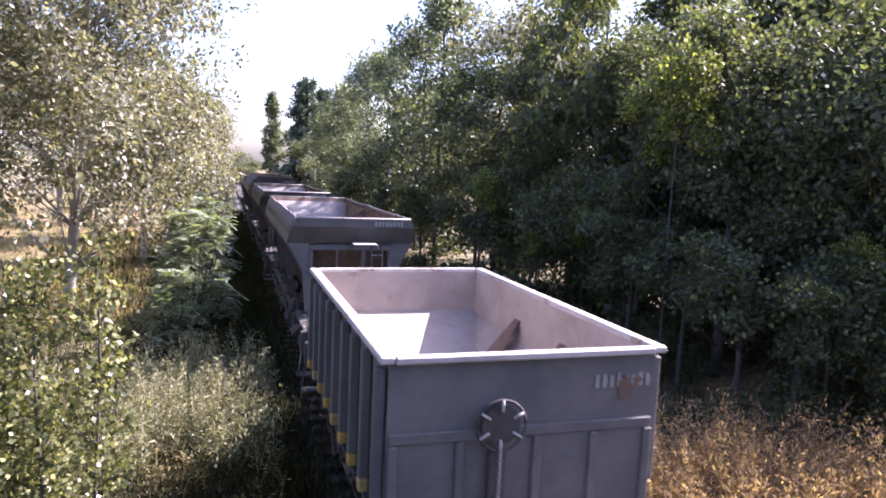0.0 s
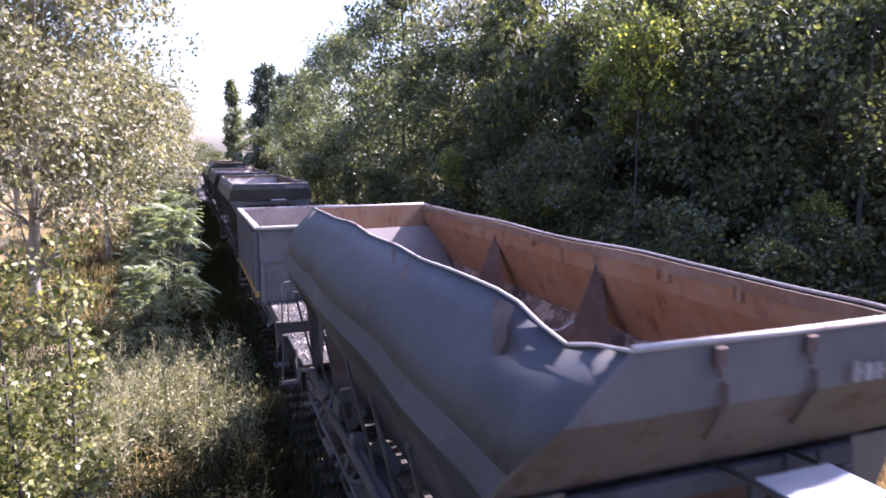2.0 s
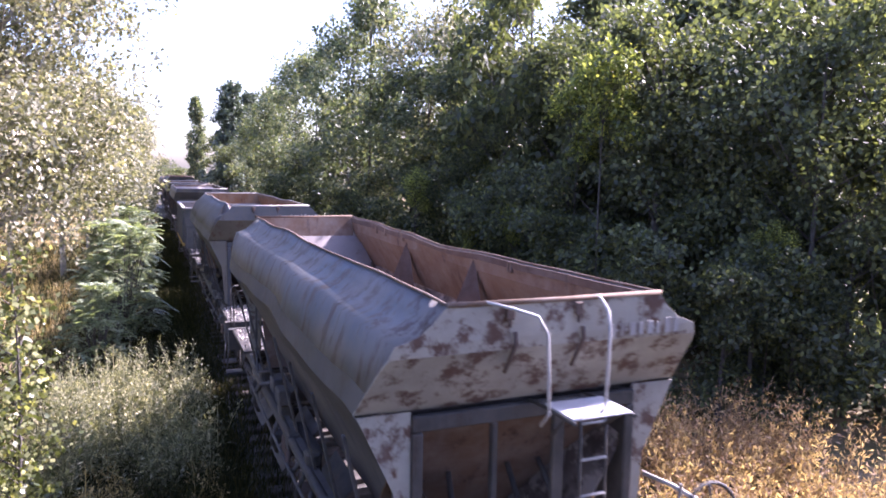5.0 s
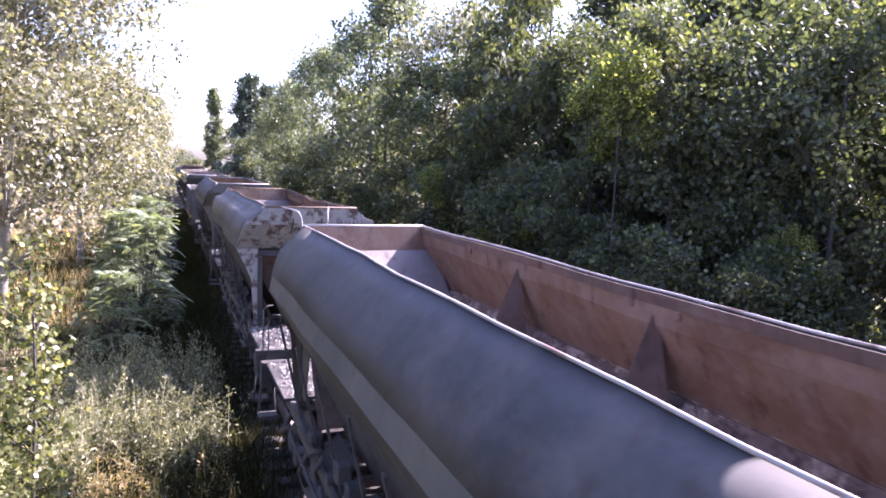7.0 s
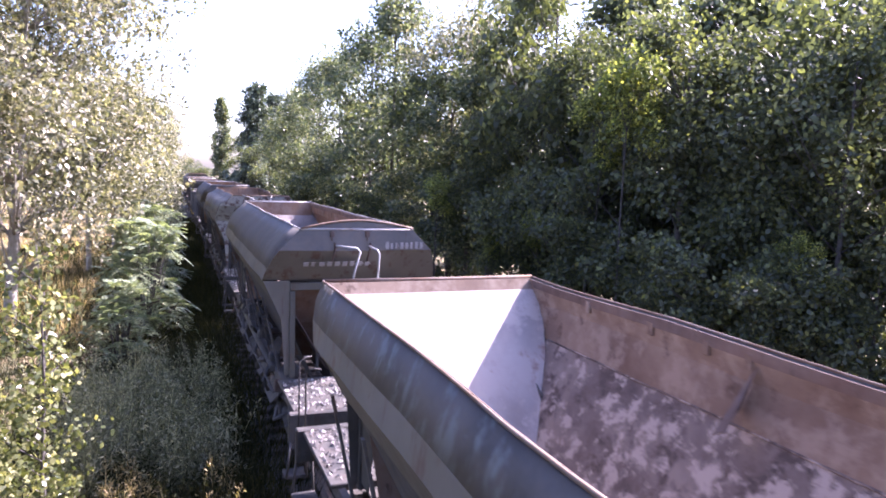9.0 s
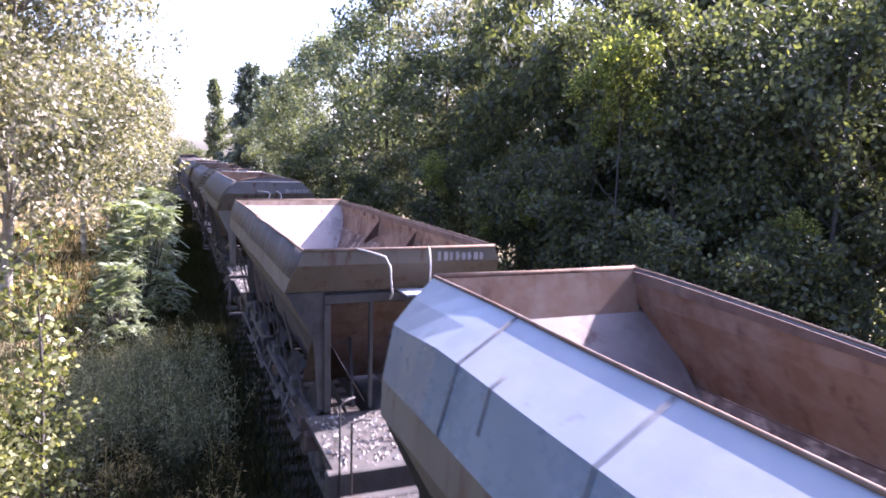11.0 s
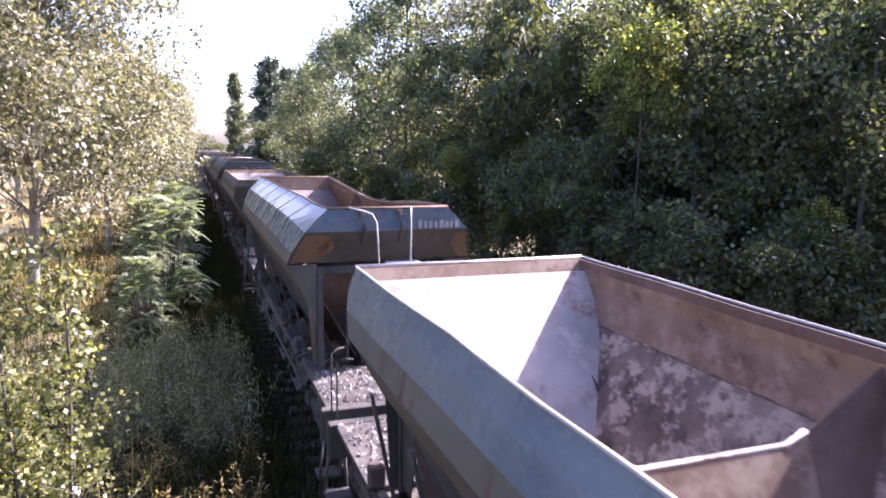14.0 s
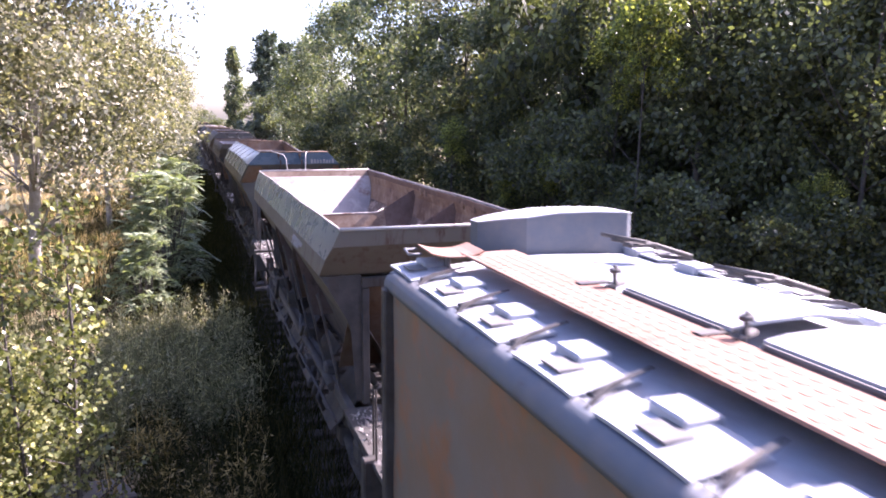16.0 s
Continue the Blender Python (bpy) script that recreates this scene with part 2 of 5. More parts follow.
def tube(bm, pts, radius, sides=8, end=None):
    """A round bar along the points; radius tapers to end."""
    pts = [Vector(p) for p in pts]
    rings = []
    k = len(pts)
    for i, p in enumerate(pts):
        d = (pts[min(i + 1, k - 1)] - pts[max(i - 1, 0)]).normalized()
        u = d.orthogonal().normalized() if i == 0 else (u - d * u.dot(d)).normalized()
        w = d.cross(u)
        r = radius if end is None else radius + (end - radius) * i / (k - 1)
        rings.append([bm.verts.new(p + (u * math.cos(a) + w * math.sin(a)) * r)
                      for a in [2 * math.pi * j / sides for j in range(sides)]])
    for a, b in zip(rings, rings[1:]):
        for j in range(sides):
            bm.faces.new((a[j], a[(j + 1) % sides], b[(j + 1) % sides], b[j])).smooth = True
    bm.faces.new(rings[0][::-1])
    bm.faces.new(rings[-1])
    return bm


def sheet(bm, rows, thick=0.0, smooth=False):
    """A plate through rows of points, given a thickness along its normals."""
    grid = [[bm.verts.new(p) for p in row] for row in rows]
    fs = []
    for a, b in zip(grid, grid[1:]):
        for j in range(len(a) - 1):
            f = bm.faces.new((a[j], a[j + 1], b[j + 1], b[j]))
            f.smooth = smooth
            fs.append(f)
    if thick:
        bmesh.ops.recalc_face_normals(bm, faces=fs)
        bmesh.ops.solidify(bm, geom=fs, thickness=thick)
    return bm


def bars(width, height, count, rng):
    """Worn lettering that cannot be read: a row of short upright bars."""
    bm = bmesh.new()
    w = width / count
    for i in range(count):
        h = height * rng.uniform(0.75, 1.0)
        box(bm, (i * w, -0.004, 0), (i * w + w * rng.uniform(0.45, 0.7), 0.004, h))
        if rng.random() < 0.6:
            box(bm, (i * w, -0.0035, h * 0.4), (i * w + w * 0.75, 0.0035, h * 0.58))
    return bm


def cloud(name, co, faces_n, material, parent=None, kind="", quads=True):
    """A mesh of many loose quads from an array of corners."""
    co = np.asarray(co, dtype=np.float32).reshape(-1, 3)
    n = len(co)
    me = bpy.data.meshes.new(name)
    me.vertices.add(n)
    me.vertices.foreach_set("co", co.ravel())
    me.loops.add(n)
    me.loops.foreach_set("vertex_index", np.arange(n, dtype=np.int32))
    me.polygons.add(n // 4)
    me.polygons.foreach_set("loop_start", np.arange(0, n, 4, dtype=np.int32))
    me.update(calc_edges=True)
    me.materials.append(material)
    ob = new(name, me)
    ob.parent = parent
    if kind:
        tagged(ob, kind=kind)
    return ob


def unit(a):
    return a / np.maximum(np.linalg.norm(a, axis=-1, keepdims=True), 1e-6)


def leaves(rng, centres, spread, per, size, flat=0.7, droop=0.3, shape=0.62):
    """Corners of pointed leaves scattered round the centres."""
    c = np.repeat(np.asarray(centres, dtype=float), per, axis=0)
    n = len(c)
    off = np.clip(rng.normal(size=(n, 3)), -1.7, 1.7) * np.array(spread)
    p = c + off
    axis = unit(rng.normal(size=(n, 3)) + unit(off) * 0.8 - np.array([0, 0, droop]))
    nor = unit(rng.normal(size=(n, 3)) * (1.2 - flat) + np.array([0, 0, 1.0]) * flat)
    side = unit(np.cross(axis, nor))
    s = (size * rng.uniform(0.6, 1.25, n))[:, None]
    return np.stack([p, p + axis * s * 0.45 + side * s * shape / 2, p + axis * s, p + axis * s * 0.45 - side * s * shape / 2], axis=1)


# ---------------------------------------------------------------- ground and track
GROUND_Z = -0.55


def build_ground():
    rng = random.Random(3)
    bm = bmesh.new()
    xs = sorted({*range(-60, 61, 3), -400, -200, -110, 110, 200, 400})
    ys = sorted({*range(-100, 201, 4), -500, -250, 300, 450, 700})
    grid = []
    for y in ys:
        row = []
        for x in xs:
            z = GROUND_Z + 0.12 * noise.noise(Vector((x * 0.15, y * 0.15, 2.0)))
            row.append(bm.verts.new((x, y, z)))
        grid.append(row)
    for a, b in zip(grid, grid[1:]):
        for j in range(len(xs) - 1):
            bm.faces.new((a[j], a[j + 1], b[j + 1], b[j])).smooth = True
    tagged(part("ground", bm, EARTH), "dry weedy earth with tan bare patches along the line", "ground", kind="structure")
    bm = bmesh.new()
    prof = [(-2.2, -0.66), (-1.5, -0.27), (1.5, -0.27), (2.2, -0.66)]
    sheet(bm, [[(x, y, z) for x, z in prof] for y in range(-120, 261, 10)])
    tagged(part("ballast_bed", bm, BALLAST), "dark stained ballast bed under the rails", "track bed", kind="structure")
    for x in (-0.76, 0.76):
        bm = bmesh.new()
        box(bm, (x - 0.065, -120, -0.17), (x + 0.065, 260, -0.155))
        box(bm, (x - 0.012, -120, -0.155), (x + 0.012, 260, -0.04))
        box(bm, (x - 0.036, -120, -0.04), (x + 0.036, 260, -0.002), 0.008)
        tagged(part("rail", bm, RAIL), "worn brown steel rail on sleepers", "rail", "rails of the line")
    bm = bmesh.new()
    box(bm, (-1.35, -0.13, -0.34), (1.35, 0.13, -0.172), 0.015)
    sl = tagged(part("sleeper", bm, SLEEPER), "dark tarred timber sleeper in the ballast", "sleeper", "sleepers of the line")
    sl.location = (0, 0, 0)
    for i in range(1, 70):
        copy_thing(sl, pose(0, i * 0.6, 0))


build_ground()


# ---------------------------------------------------------------- wagons
def lerp(a, b, k):
    return a + (b - a) * k


def bent(x, y, z, seed, amount):
    """Dents of old plate."""
    v = noise.noise_vector(Vector((x * 0.5 + seed, y * 0.7, z * 0.9))) * amount
    return (x + v.x, y, z + v.z * 0.7)


def wheelset():
    bm = bmesh.new()
    tube(bm, [(-1.0, 0, 0), (1.0, 0, 0)], 0.085, 10)
    for s in (-1, 1):
        tube(bm, [(s * 0.70, 0, 0), (s * 0.715, 0, 0)], 0.50, 28)
        tube(bm, [(s * 0.715, 0, 0), (s * 0.84, 0, 0)], 0.475, 28)
        for a in range(0, 360, 60):
            r = radians(a)
            tube(bm, [(s * 0.835, 0.27 * math.cos(r), 0.27 * math.sin(r)), (s * 0.852, 0.27 * math.cos(r), 0.27 * math.sin(r))], 0.055, 8)
    return bm


def bogie(parent, y):
    bm = bmesh.new()
    for s in (-1, 1):
        for a, b in (((-1.15, 0.62), (-0.4, 0.80)), ((-0.4, 0.80), (0.4, 0.80)), ((0.4, 0.80), (1.15, 0.62)),
                     ((-0.95, 0.52), (-0.35, 0.26)), ((-0.35, 0.26), (0.35, 0.26)), ((0.35, 0.26), (0.95, 0.52))):
            tube(bm, [(s * 1.03, y + a[0], a[1]), (s * 1.03, y + b[0], b[1])], 0.085, 6)
        for dy in (-0.92, 0.92):
            box(bm, (s * 1.03 - 0.13, y + dy - 0.16, 0.32), (s * 1.03 + 0.13, y + dy + 0.16, 0.64), 0.03)
    box(bm, (-1.1, y - 0.2, 0.42), (1.1, y + 0.2, 0.72), 0.04)
    part("bogie_frame", bm, DARK, parent)
    for s in (-1, 1):
        for dy in (-0.17, 0.17):
            bm = bmesh.new()
            tube(bm, [(s * 1.03, y + dy, 0.3 + 0.015 * k) for k in range(4)], 0.075, 8)
            tube(bm, [(s * 1.03 + 0.06 * math.cos(k), y + dy + 0.06 * math.sin(k), 0.3 + k * 0.011) for k in np.arange(0, 25, 0.7)], 0.016, 5)
            part("spring", bm, DARK, parent)
    for dy in (-0.925, 0.925):
        w = part("wheelset", wheelset(), WHEEL, parent)
        w.location = (0, y + dy, 0.475)


def coupler(parent, y, s):
    bm = bmesh.new()
    box(bm, (-0.1, min(y, y + s * 0.75), 0.95), (0.1, max(y, y + s * 0.75), 1.15), 0.02)
    e = y + s * 0.75
    box(bm, (-0.22, min(e, e + s * 0.3), 0.88), (0.2, max(e, e + s * 0.3), 1.2), 0.06)
    tube(bm, [(-0.45, y, 0.95), (-0.5, y + s * 0.25, 0.6), (-0.35, y + s * 0.7, 0.5), (-0.2, y + s * 1.0, 0.75)], 0.028, 6)
    part("coupler", bm, DARK, parent)


def grit(rng, n, lo, hi, z, size):
    """Loose stones lying on a deck."""
    out = []
    for _ in range(n):
        c = Vector((rng.uniform(lo[0], hi[0]), rng.uniform(lo[1], hi[1]), z))
        s = size * rng.uniform(0.5, 1.4)
        p = [c + Vector((rng.uniform(-s, s), rng.uniform(-s, s), rng.uniform(0, s * 0.5))) for _ in range(3)]
        t = c + Vector((rng.uniform(-s, s) * 0.3, rng.uniform(-s, s) * 0.3, s))
        out.append((p, t))
    bm = bmesh.new()
    for p, t in out:
        vs = [bm.verts.new(q) for q in p] + [bm.verts.new(t)]
        for tri in ((0, 1, 3), (1, 2, 3), (2, 0, 3), (0, 2, 1)):
            bm.faces.new([vs[k] for k in tri])
    bmesh.ops.recalc_face_normals(bm, faces=bm.faces)
    return bm


def platform(parent, y, s, length, rng, deck_z=1.42):
    """End platform with deck, headstock, brake gear and stones on it."""
    e = y + s * length
    lo, hi = min(y, e), max(y, e)
    bm = bmesh.new()
    box(bm, (-1.35, lo, deck_z - 0.06), (1.35, hi, deck_z), 0.012)
    part("deck", bm, DUSTY, parent, "dusty steel end platform")
    bm = bmesh.new()
    box(bm, (-1.45, min(e, e - s * 0.14), 0.95), (1.45, max(e, e - s * 0.14), deck_z + 0.03), 0.02)
    part("headstock", bm, DUSTY, parent)
    tagged(part("loose_gravel", grit(rng, 800, (-1.3, lo + 0.05), (1.25, hi - 0.15), deck_z, 0.04), GRAVEL, parent, "pale gravel spilt on the platform"), kind="stuff")
    bm = bmesh.new()
    x = -1.3
    tube(bm, [(x, e, 0.75), (x, e, deck_z + 0.85), (x + 0.1, e - s * 0.05, deck_z + 0.9), (x + 0.2, e - s * 0.1, deck_z + 0.9)], 0.012, 6)
    part("grab_rail", bm, DUSTY, parent)
    bm = bmesh.new()
    box(bm, (-1.5, min(e, e - s * 0.3), 0.42), (-1.15, max(e, e - s * 0.3), 0.46))
    tube(bm, [(-1.48, e, 0.44), (-1.42, e, 1.0)], 0.02, 6)
    tube(bm, [(-1.17, e, 0.44), (-1.2, e, 1.0)], 0.02, 6)
    part("foot_step", bm, DARK, parent)
    coupler(parent, e, s)


def side_gear(parent, half, rng):
    """Brake cylinders, rods, tanks and chute flaps hung along the sides under the body."""
    for s in (-1, 1):
        bm = bmesh.new()
        tube(bm, [(s * 1.28, -half * 0.72, 1.32), (s * 1.28, -half * 0.1, 1.30), (s * 1.28, half * 0.7, 1.34)], 0.07, 8)
        part("shaft", bm, DUSTY, parent)
        bm = bmesh.new()
        tube(bm, [(s * 1.1, -half * 0.5, 0.95), (s * 1.1, half * 0.5, 0.92)], 0.035, 6)
        tube(bm, [(s * 1.36, -half * 0.85, 1.06), (s * 1.38, 0, 1.0), (s * 1.36, half * 0.8, 1.08)], 0.025, 6)
        part("brake_rod", bm, DARK, parent)
        for k in range(4):
            y = half * (-0.62 + 0.4 * k)
            bm = bmesh.new()
            box(bm, (s * 1.2 - 0.1, y - 0.12, 1.15), (s * 1.2 + 0.1, y + 0.12, 1.52), 0.03)
            tube(bm, [(s * 1.28, y, 1.3), (s * 1.4, y + 0.1, 0.92), (s * 1.3, y + 0.12, 0.7)], 0.035, 6)
            part("chute_lever", bm, DUSTY if k % 2 else DARK, parent)
            bm = bmesh.new()
            sheet(bm, [[(s * 0.75, y - 0.55, 1.25), (s * 0.75, y + 0.55, 1.25)], [(s * 1.32, y - 0.5, 0.62), (s * 1.32, y + 0.5, 0.62)]], 0.02)
            part("chute_flap", bm, DARK, parent)
    for k in range(26):
        s = rng.choice((-1, -1, 1))
        y = rng.uniform(-half, half) * 0.95
        z = rng.uniform(0.75, 1.75)
        bm = bmesh.new()
        d = rng.uniform(0.15, 0.7)
        if k % 3 == 0:
            box(bm, (s * 1.25 - 0.09, y - d * 0.3, z - 0.12), (s * 1.25 + 0.09, y + d * 0.3, z + 0.12), 0.02)
        else:
            tube(bm, [(s * rng.uniform(1.15, 1.42), y, z), (s * 1.36, y + d * 0.6, z - rng.uniform(0, 0.3)), (s * rng.uniform(1.1, 1.4), y + d, z - rng.uniform(-0.3, 0.5))], rng.uniform(0.02, 0.05), 6)
        part("brake_gear", bm, (DARK, DARK, DUSTY, DARK, GUSSET)[k % 5], parent)
    bm = bmesh.new()
    tube(bm, [(-1.0, -0.3, 1.0), (-1.0, -0.27, 1.0), (-1.0, 0.9, 1.0), (-1.0, 0.93, 1.0)], 0.19, 14)
    part("air_tank", bm, DARK, parent)


def hopper_wagon(length, rim_half, rim_z, profile, side_mat, low_mat, inner_mat, rim_mat, end_mat, seed, label, upper_mat=None,
                 dents=0.03, sag=0.0, step=0.0, hoops=False, arch=False, notch=False, seams=0, front=1.7, back=1.7, ridge_z=3.24, low_end=None, brake=True, ridge=True, corner_rust=False, rails=False, scrawl=False, swell=None):
    """Open hopper wagon: bent side plates, inner chutes, saddles across, end posts, platforms and running gear."""
    rng = random.Random(seed)
    w = thing("hopper_wagon", label, "hopper wagon", "wagons of the train")
    h = length / 2
    n = 28 if notch or swell or dents > 0.07 else 14
    wide, wide_z = profile[-1]
    low = [(wide - 0.18, wide_z - 0.28), (wide - 0.42, wide_z - 0.72)]
    tall = rim_half < 1.2
    fold_z = 3.78 if tall else 3.64

    lip, lip_in = (0.15, 0.08) if rim_half > 1.2 else (0.40, 0.05)

    def end_y(z):
        """The end stands upright to the fold, and below it leans in under the chute."""
        if z >= fold_z:
            return h - 0.03 * (rim_z - z) / (rim_z - fold_z)
        return h - 0.03 - (0.46 if tall else 0.42) * min(1.0, (fold_z - z) / (fold_z - wide_z))

    def rim_drop(s, k):
        d = sag * math.sin(math.pi * k) ** 2 if s > 0 else 0.0
        return d + 0.03 * noise.noise(Vector((k * 5, s * 3.0, seed)))

    for s in (-1, 1):
        rows = []
        cut = len(profile)
        for i in range(n + 1):
            k = i / n
            row = []
            for j, (x, z) in enumerate(profile):
                ye = end_y(z)
                y = -ye + 2 * ye * k
                a = dents if 0 < i < n else dents * 0.3
                if swell:
                    q = min(1.0, (ye - abs(y)) / 1.3)
                    q = q * q * (3 - 2 * q)
                    x, z = lerp(x, swell[j][0], q), lerp(z, swell[j][1], q)
                px, py, pz = bent(s * x, y, z, seed, a)
                pz -= rim_drop(s, k) * (1 - j / cut)
                if notch and s < 0 and j < 3:
                    g = math.exp(-((y + ye - 0.75) / 0.42) ** 2) + 0.18 * math.exp(-((y + ye - 3.3) / 0.5) ** 2)
                    px, pz = px + (0.03, 0.11, -0.07)[j] * g, pz - (0.15, 0.11, -0.09)[j] * g
                row.append((px, py, pz))
            rows.append(row)
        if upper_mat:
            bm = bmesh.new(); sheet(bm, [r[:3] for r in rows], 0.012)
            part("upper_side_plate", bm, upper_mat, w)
            if cut > 4:
                bm = bmesh.new(); sheet(bm, [r[2:cut - 1] for r in rows], 0.012)
                part("side_plate", bm, side_mat, w)
        else:
            bm = bmesh.new(); sheet(bm, [r[:cut - 1] for r in rows], 0.012, smooth=True)
            part("side_plate", bm, side_mat, w)
        bm = bmesh.new()
        ye = end_y(wide_z)
        sheet(bm, [rows[i][cut - 2:] + [(s * x, -ye + 2 * ye * i / n, z) for x, z in low] for i in range(n + 1)], 0.012)
        part("lower_side_plate", bm, low_mat, w)
        for i in range(seams):
            k = (i + 1) / (seams + 1)
            bm = bmesh.new()
            pts = []
            for x, z in (swell or profile)[:-1]:
                ye = end_y(z)
                px, py, pz = bent(s * (x + 0.004), -ye + 2 * ye * k, z + 0.002, seed, dents)
                pts.append((px, py, pz - rim_drop(s, k) * (1 - len(pts) / len(profile))))
            tube(bm, pts, 0.008, 5)
            part("plate_seam", bm, DARK, w)
            if swell:
                bm = bmesh.new()
                off = 0.62 * length / (seams + 1) / 2
                a, b = Vector(pts[1]), Vector(pts[2])
                tube(bm, [a.lerp(b, 0.55) - Vector((0, off, 0)), b - Vector((0, off, 0)), b.lerp(Vector(pts[3]), 0.6) - Vector((0, off, 0))], 0.006, 5)
                part("weld_seam", bm, DARK, w)
        # rim angle
        bm = bmesh.new()
        pts = []
        for i in range(n + 1):
            r = rows[i][0]
            pts.append((r[0], r[1], r[2] + 0.01))
        tube(bm, pts, 0.014, 6)
        part("rim", bm, rim_mat, w)
        # inner lining and side chute
        inn = []
        for i in range(n + 1):
            k = i / n
            top = rows[i][0]

            def run_y(z):
                return (end_y(z) - 0.035) * (2 * k - 1)

            zm = lerp(wide_z, 1.5, 0.5)
            inn.append([(top[0] - s * 0.03, run_y(rim_z), top[2] - 0.01), bent(s * (rim_half + 0.02), run_y(rim_z - 0.30), rim_z - 0.30, seed + 5, dents),
                        bent(s * (wide - 0.25), run_y(wide_z - 0.05), wide_z - 0.05, seed + 6, dents), bent(s * 0.9, run_y(zm), zm, seed + 7, dents), (s * 0.42, run_y(1.5), 1.5)])
        bm = bmesh.new()
        sheet(bm, [r[:3] for r in inn], 0.01)
        part("inner_lining", bm, inner_mat, w)
        bm = bmesh.new()
        sheet(bm, [r[2:] for r in inn], 0.01)
        part("side_chute", bm, SLOPE, w)
        bm = bmesh.new()
        sheet(bm, [[(r[0][0] - s * 0.02, r[0][1] * 0.995, r[0][2]), (lerp(r[0][0], r[1][0], 0.36) - s * 0.022, r[1][1] * 0.995, lerp(r[0][2], r[1][2], 0.36))] for r in inn], 0.008)
        part("rim_band", bm, GUSSET if inner_mat is not ORANGE else RUST, w)
        bm = bmesh.new()
        tube(bm, [(r[2][0] - s * 0.01, r[2][1] * 0.99, r[2][2]) for r in inn], 0.012, 5)
        part("weld_seam", bm, SLOPE, w)
    for s in (-1, 1):
        # end: lip, upright plate, posts and sloping chute
        bm = bmesh.new()
        ring = [(-rim_half, rim_z)] + [(-x, z) for x, z in profile[1:]]
        lines = []
        for (xa, za), (xb, zb2) in zip(ring, ring[1:]):
            for k in (0.0, 0.5):
                lines.append((lerp(xa, xb, k), lerp(za, zb2, k)))
        lines.append(ring[-1])
        grid = [[bent(lerp(x, -x, q), s * (end_y(z) + 0.006), z, seed + 3, dents * 0.5 if 0 < q < 1 else 0.0) for q in np.linspace(0, 1, 9)] for x, z in lines]
        cut = min(range(len(lines)), key=lambda i: abs(lines[i][1] - fold_z))
        sheet(bm, grid[:cut + 1], 0.012)
        part("upper_end_plate", bm, end_mat, w)
        bm = bmesh.new()
        sheet(bm, grid[cut:], 0.012)
        part("lower_end_plate", bm, low_end or low_mat, w)
        bm = bmesh.new()
        tube(bm, [(-rim_half, s * h, rim_z + 0.012), (0, s * h, rim_z + 0.005), (rim_half, s * h, rim_z + 0.012)], 0.024, 6)
        part("end_rim", bm, rim_mat, w)
        bm = bmesh.new()
        sheet(bm, [[(x, s * (h - 0.03), rim_z - 0.01), (x * 1.02, s * (end_y(rim_z - lip) - lip_in), rim_z - lip - 0.01)] for x in np.linspace(-rim_half + 0.02, rim_half - 0.02, 5)], 0.01)
        part("end_lip", bm, inner_mat, w)
        bm = bmesh.new()
        rows = []
        for k in np.linspace(0, 1, 7):
            z = lerp(rim_z - lip, 1.52, k)
            y = lerp(end_y(rim_z - lip) - lip_in, end_y(rim_z - lip) - lip_in - 0.87 * (rim_z - lip - 1.52), k)
            if z > wide_z - 0.05:
                xw = lerp(rim_half + 0.01, wide - 0.24, max(0.0, (rim_z - 0.3 - z) / max(0.01, rim_z - 0.25 - wide_z)))
            else:
                xw = lerp(wide - 0.24, 0.43, (wide_z - 0.05 - z) / (wide_z - 1.55))
            rows.append([bent(x, s * y, z, seed + 9, dents * 0.6) for x in np.linspace(-xw, xw, 7)])
        sheet(bm, rows, 0.012)
        part("end_chute", bm, CHUTE if rim_half > 1.2 else SHADECHUTE, w, "worn pale chute plate dusted by stone")
        # Dark grey replaces tan here; the colour stands in for shade under the end.
        leg_mat = DUSTY if low_mat is TAN else low_mat
        yl, zb, out = s * (h - 0.455), wide_z - 0.10, 1.08 if tall else 1.0
        bm = bmesh.new()
        sheet(bm, [[(x, s * (h - 0.53), zb), (x, s * (h - 1.18), 2.25), (x, s * (h - 1.8), 1.45)] for x in (-1.1, 0, 1.1)], 0.012)
        part("end_under_plate", bm, RUST, w)
        bm = bmesh.new()
        box(bm, (-out - 0.05, yl - 0.04, zb - 0.09), (out + 0.05, yl + 0.04, zb + 0.05), 0.012)
        part("end_beam", bm, leg_mat, w)
        for x, half_x, half_y in ((-out, 0.05, 0.05), (-0.35, 0.028, 0.04), (0.31, 0.06, 0.03), (out, 0.05, 0.05)):
            bm = bmesh.new()
            box(bm, (x - half_x, yl - half_y, 1.40), (x + half_x, yl + half_y, zb - 0.095), 0.01)
            part("end_post", bm, leg_mat, w)
        for d in (-1, 1):
            bm = bmesh.new()
            sheet(bm, [[(d * x, yl + s * 0.012, z) for x, z in ((out + 0.052, zb + 0.09), (out + 0.052, 2.3), (out + 0.052, 1.45))],
                       [(d * x, yl + s * 0.012, z) for x, z in ((wide - 0.02, zb + 0.09), (out + 0.20, 2.5), (out + 0.13, 1.45))]], 0.014)
            part("corner_plate", bm, low_end or leg_mat, w)
            bm = bmesh.new()
            sheet(bm, [[(d * (out + 0.02), yl - s * 0.06, zb - 0.1), (d * (out + 0.02), s * (h - 1.15), zb - 0.5)], [(d * (out + 0.02), yl - s * 0.06, 1.5), (d * (out + 0.02), s * (h - 0.8), 1.5)]], 0.014)
            part("gusset", bm, leg_mat, w)
    for x in (-0.62, 0.18, 0.62):
        bm = bmesh.new()
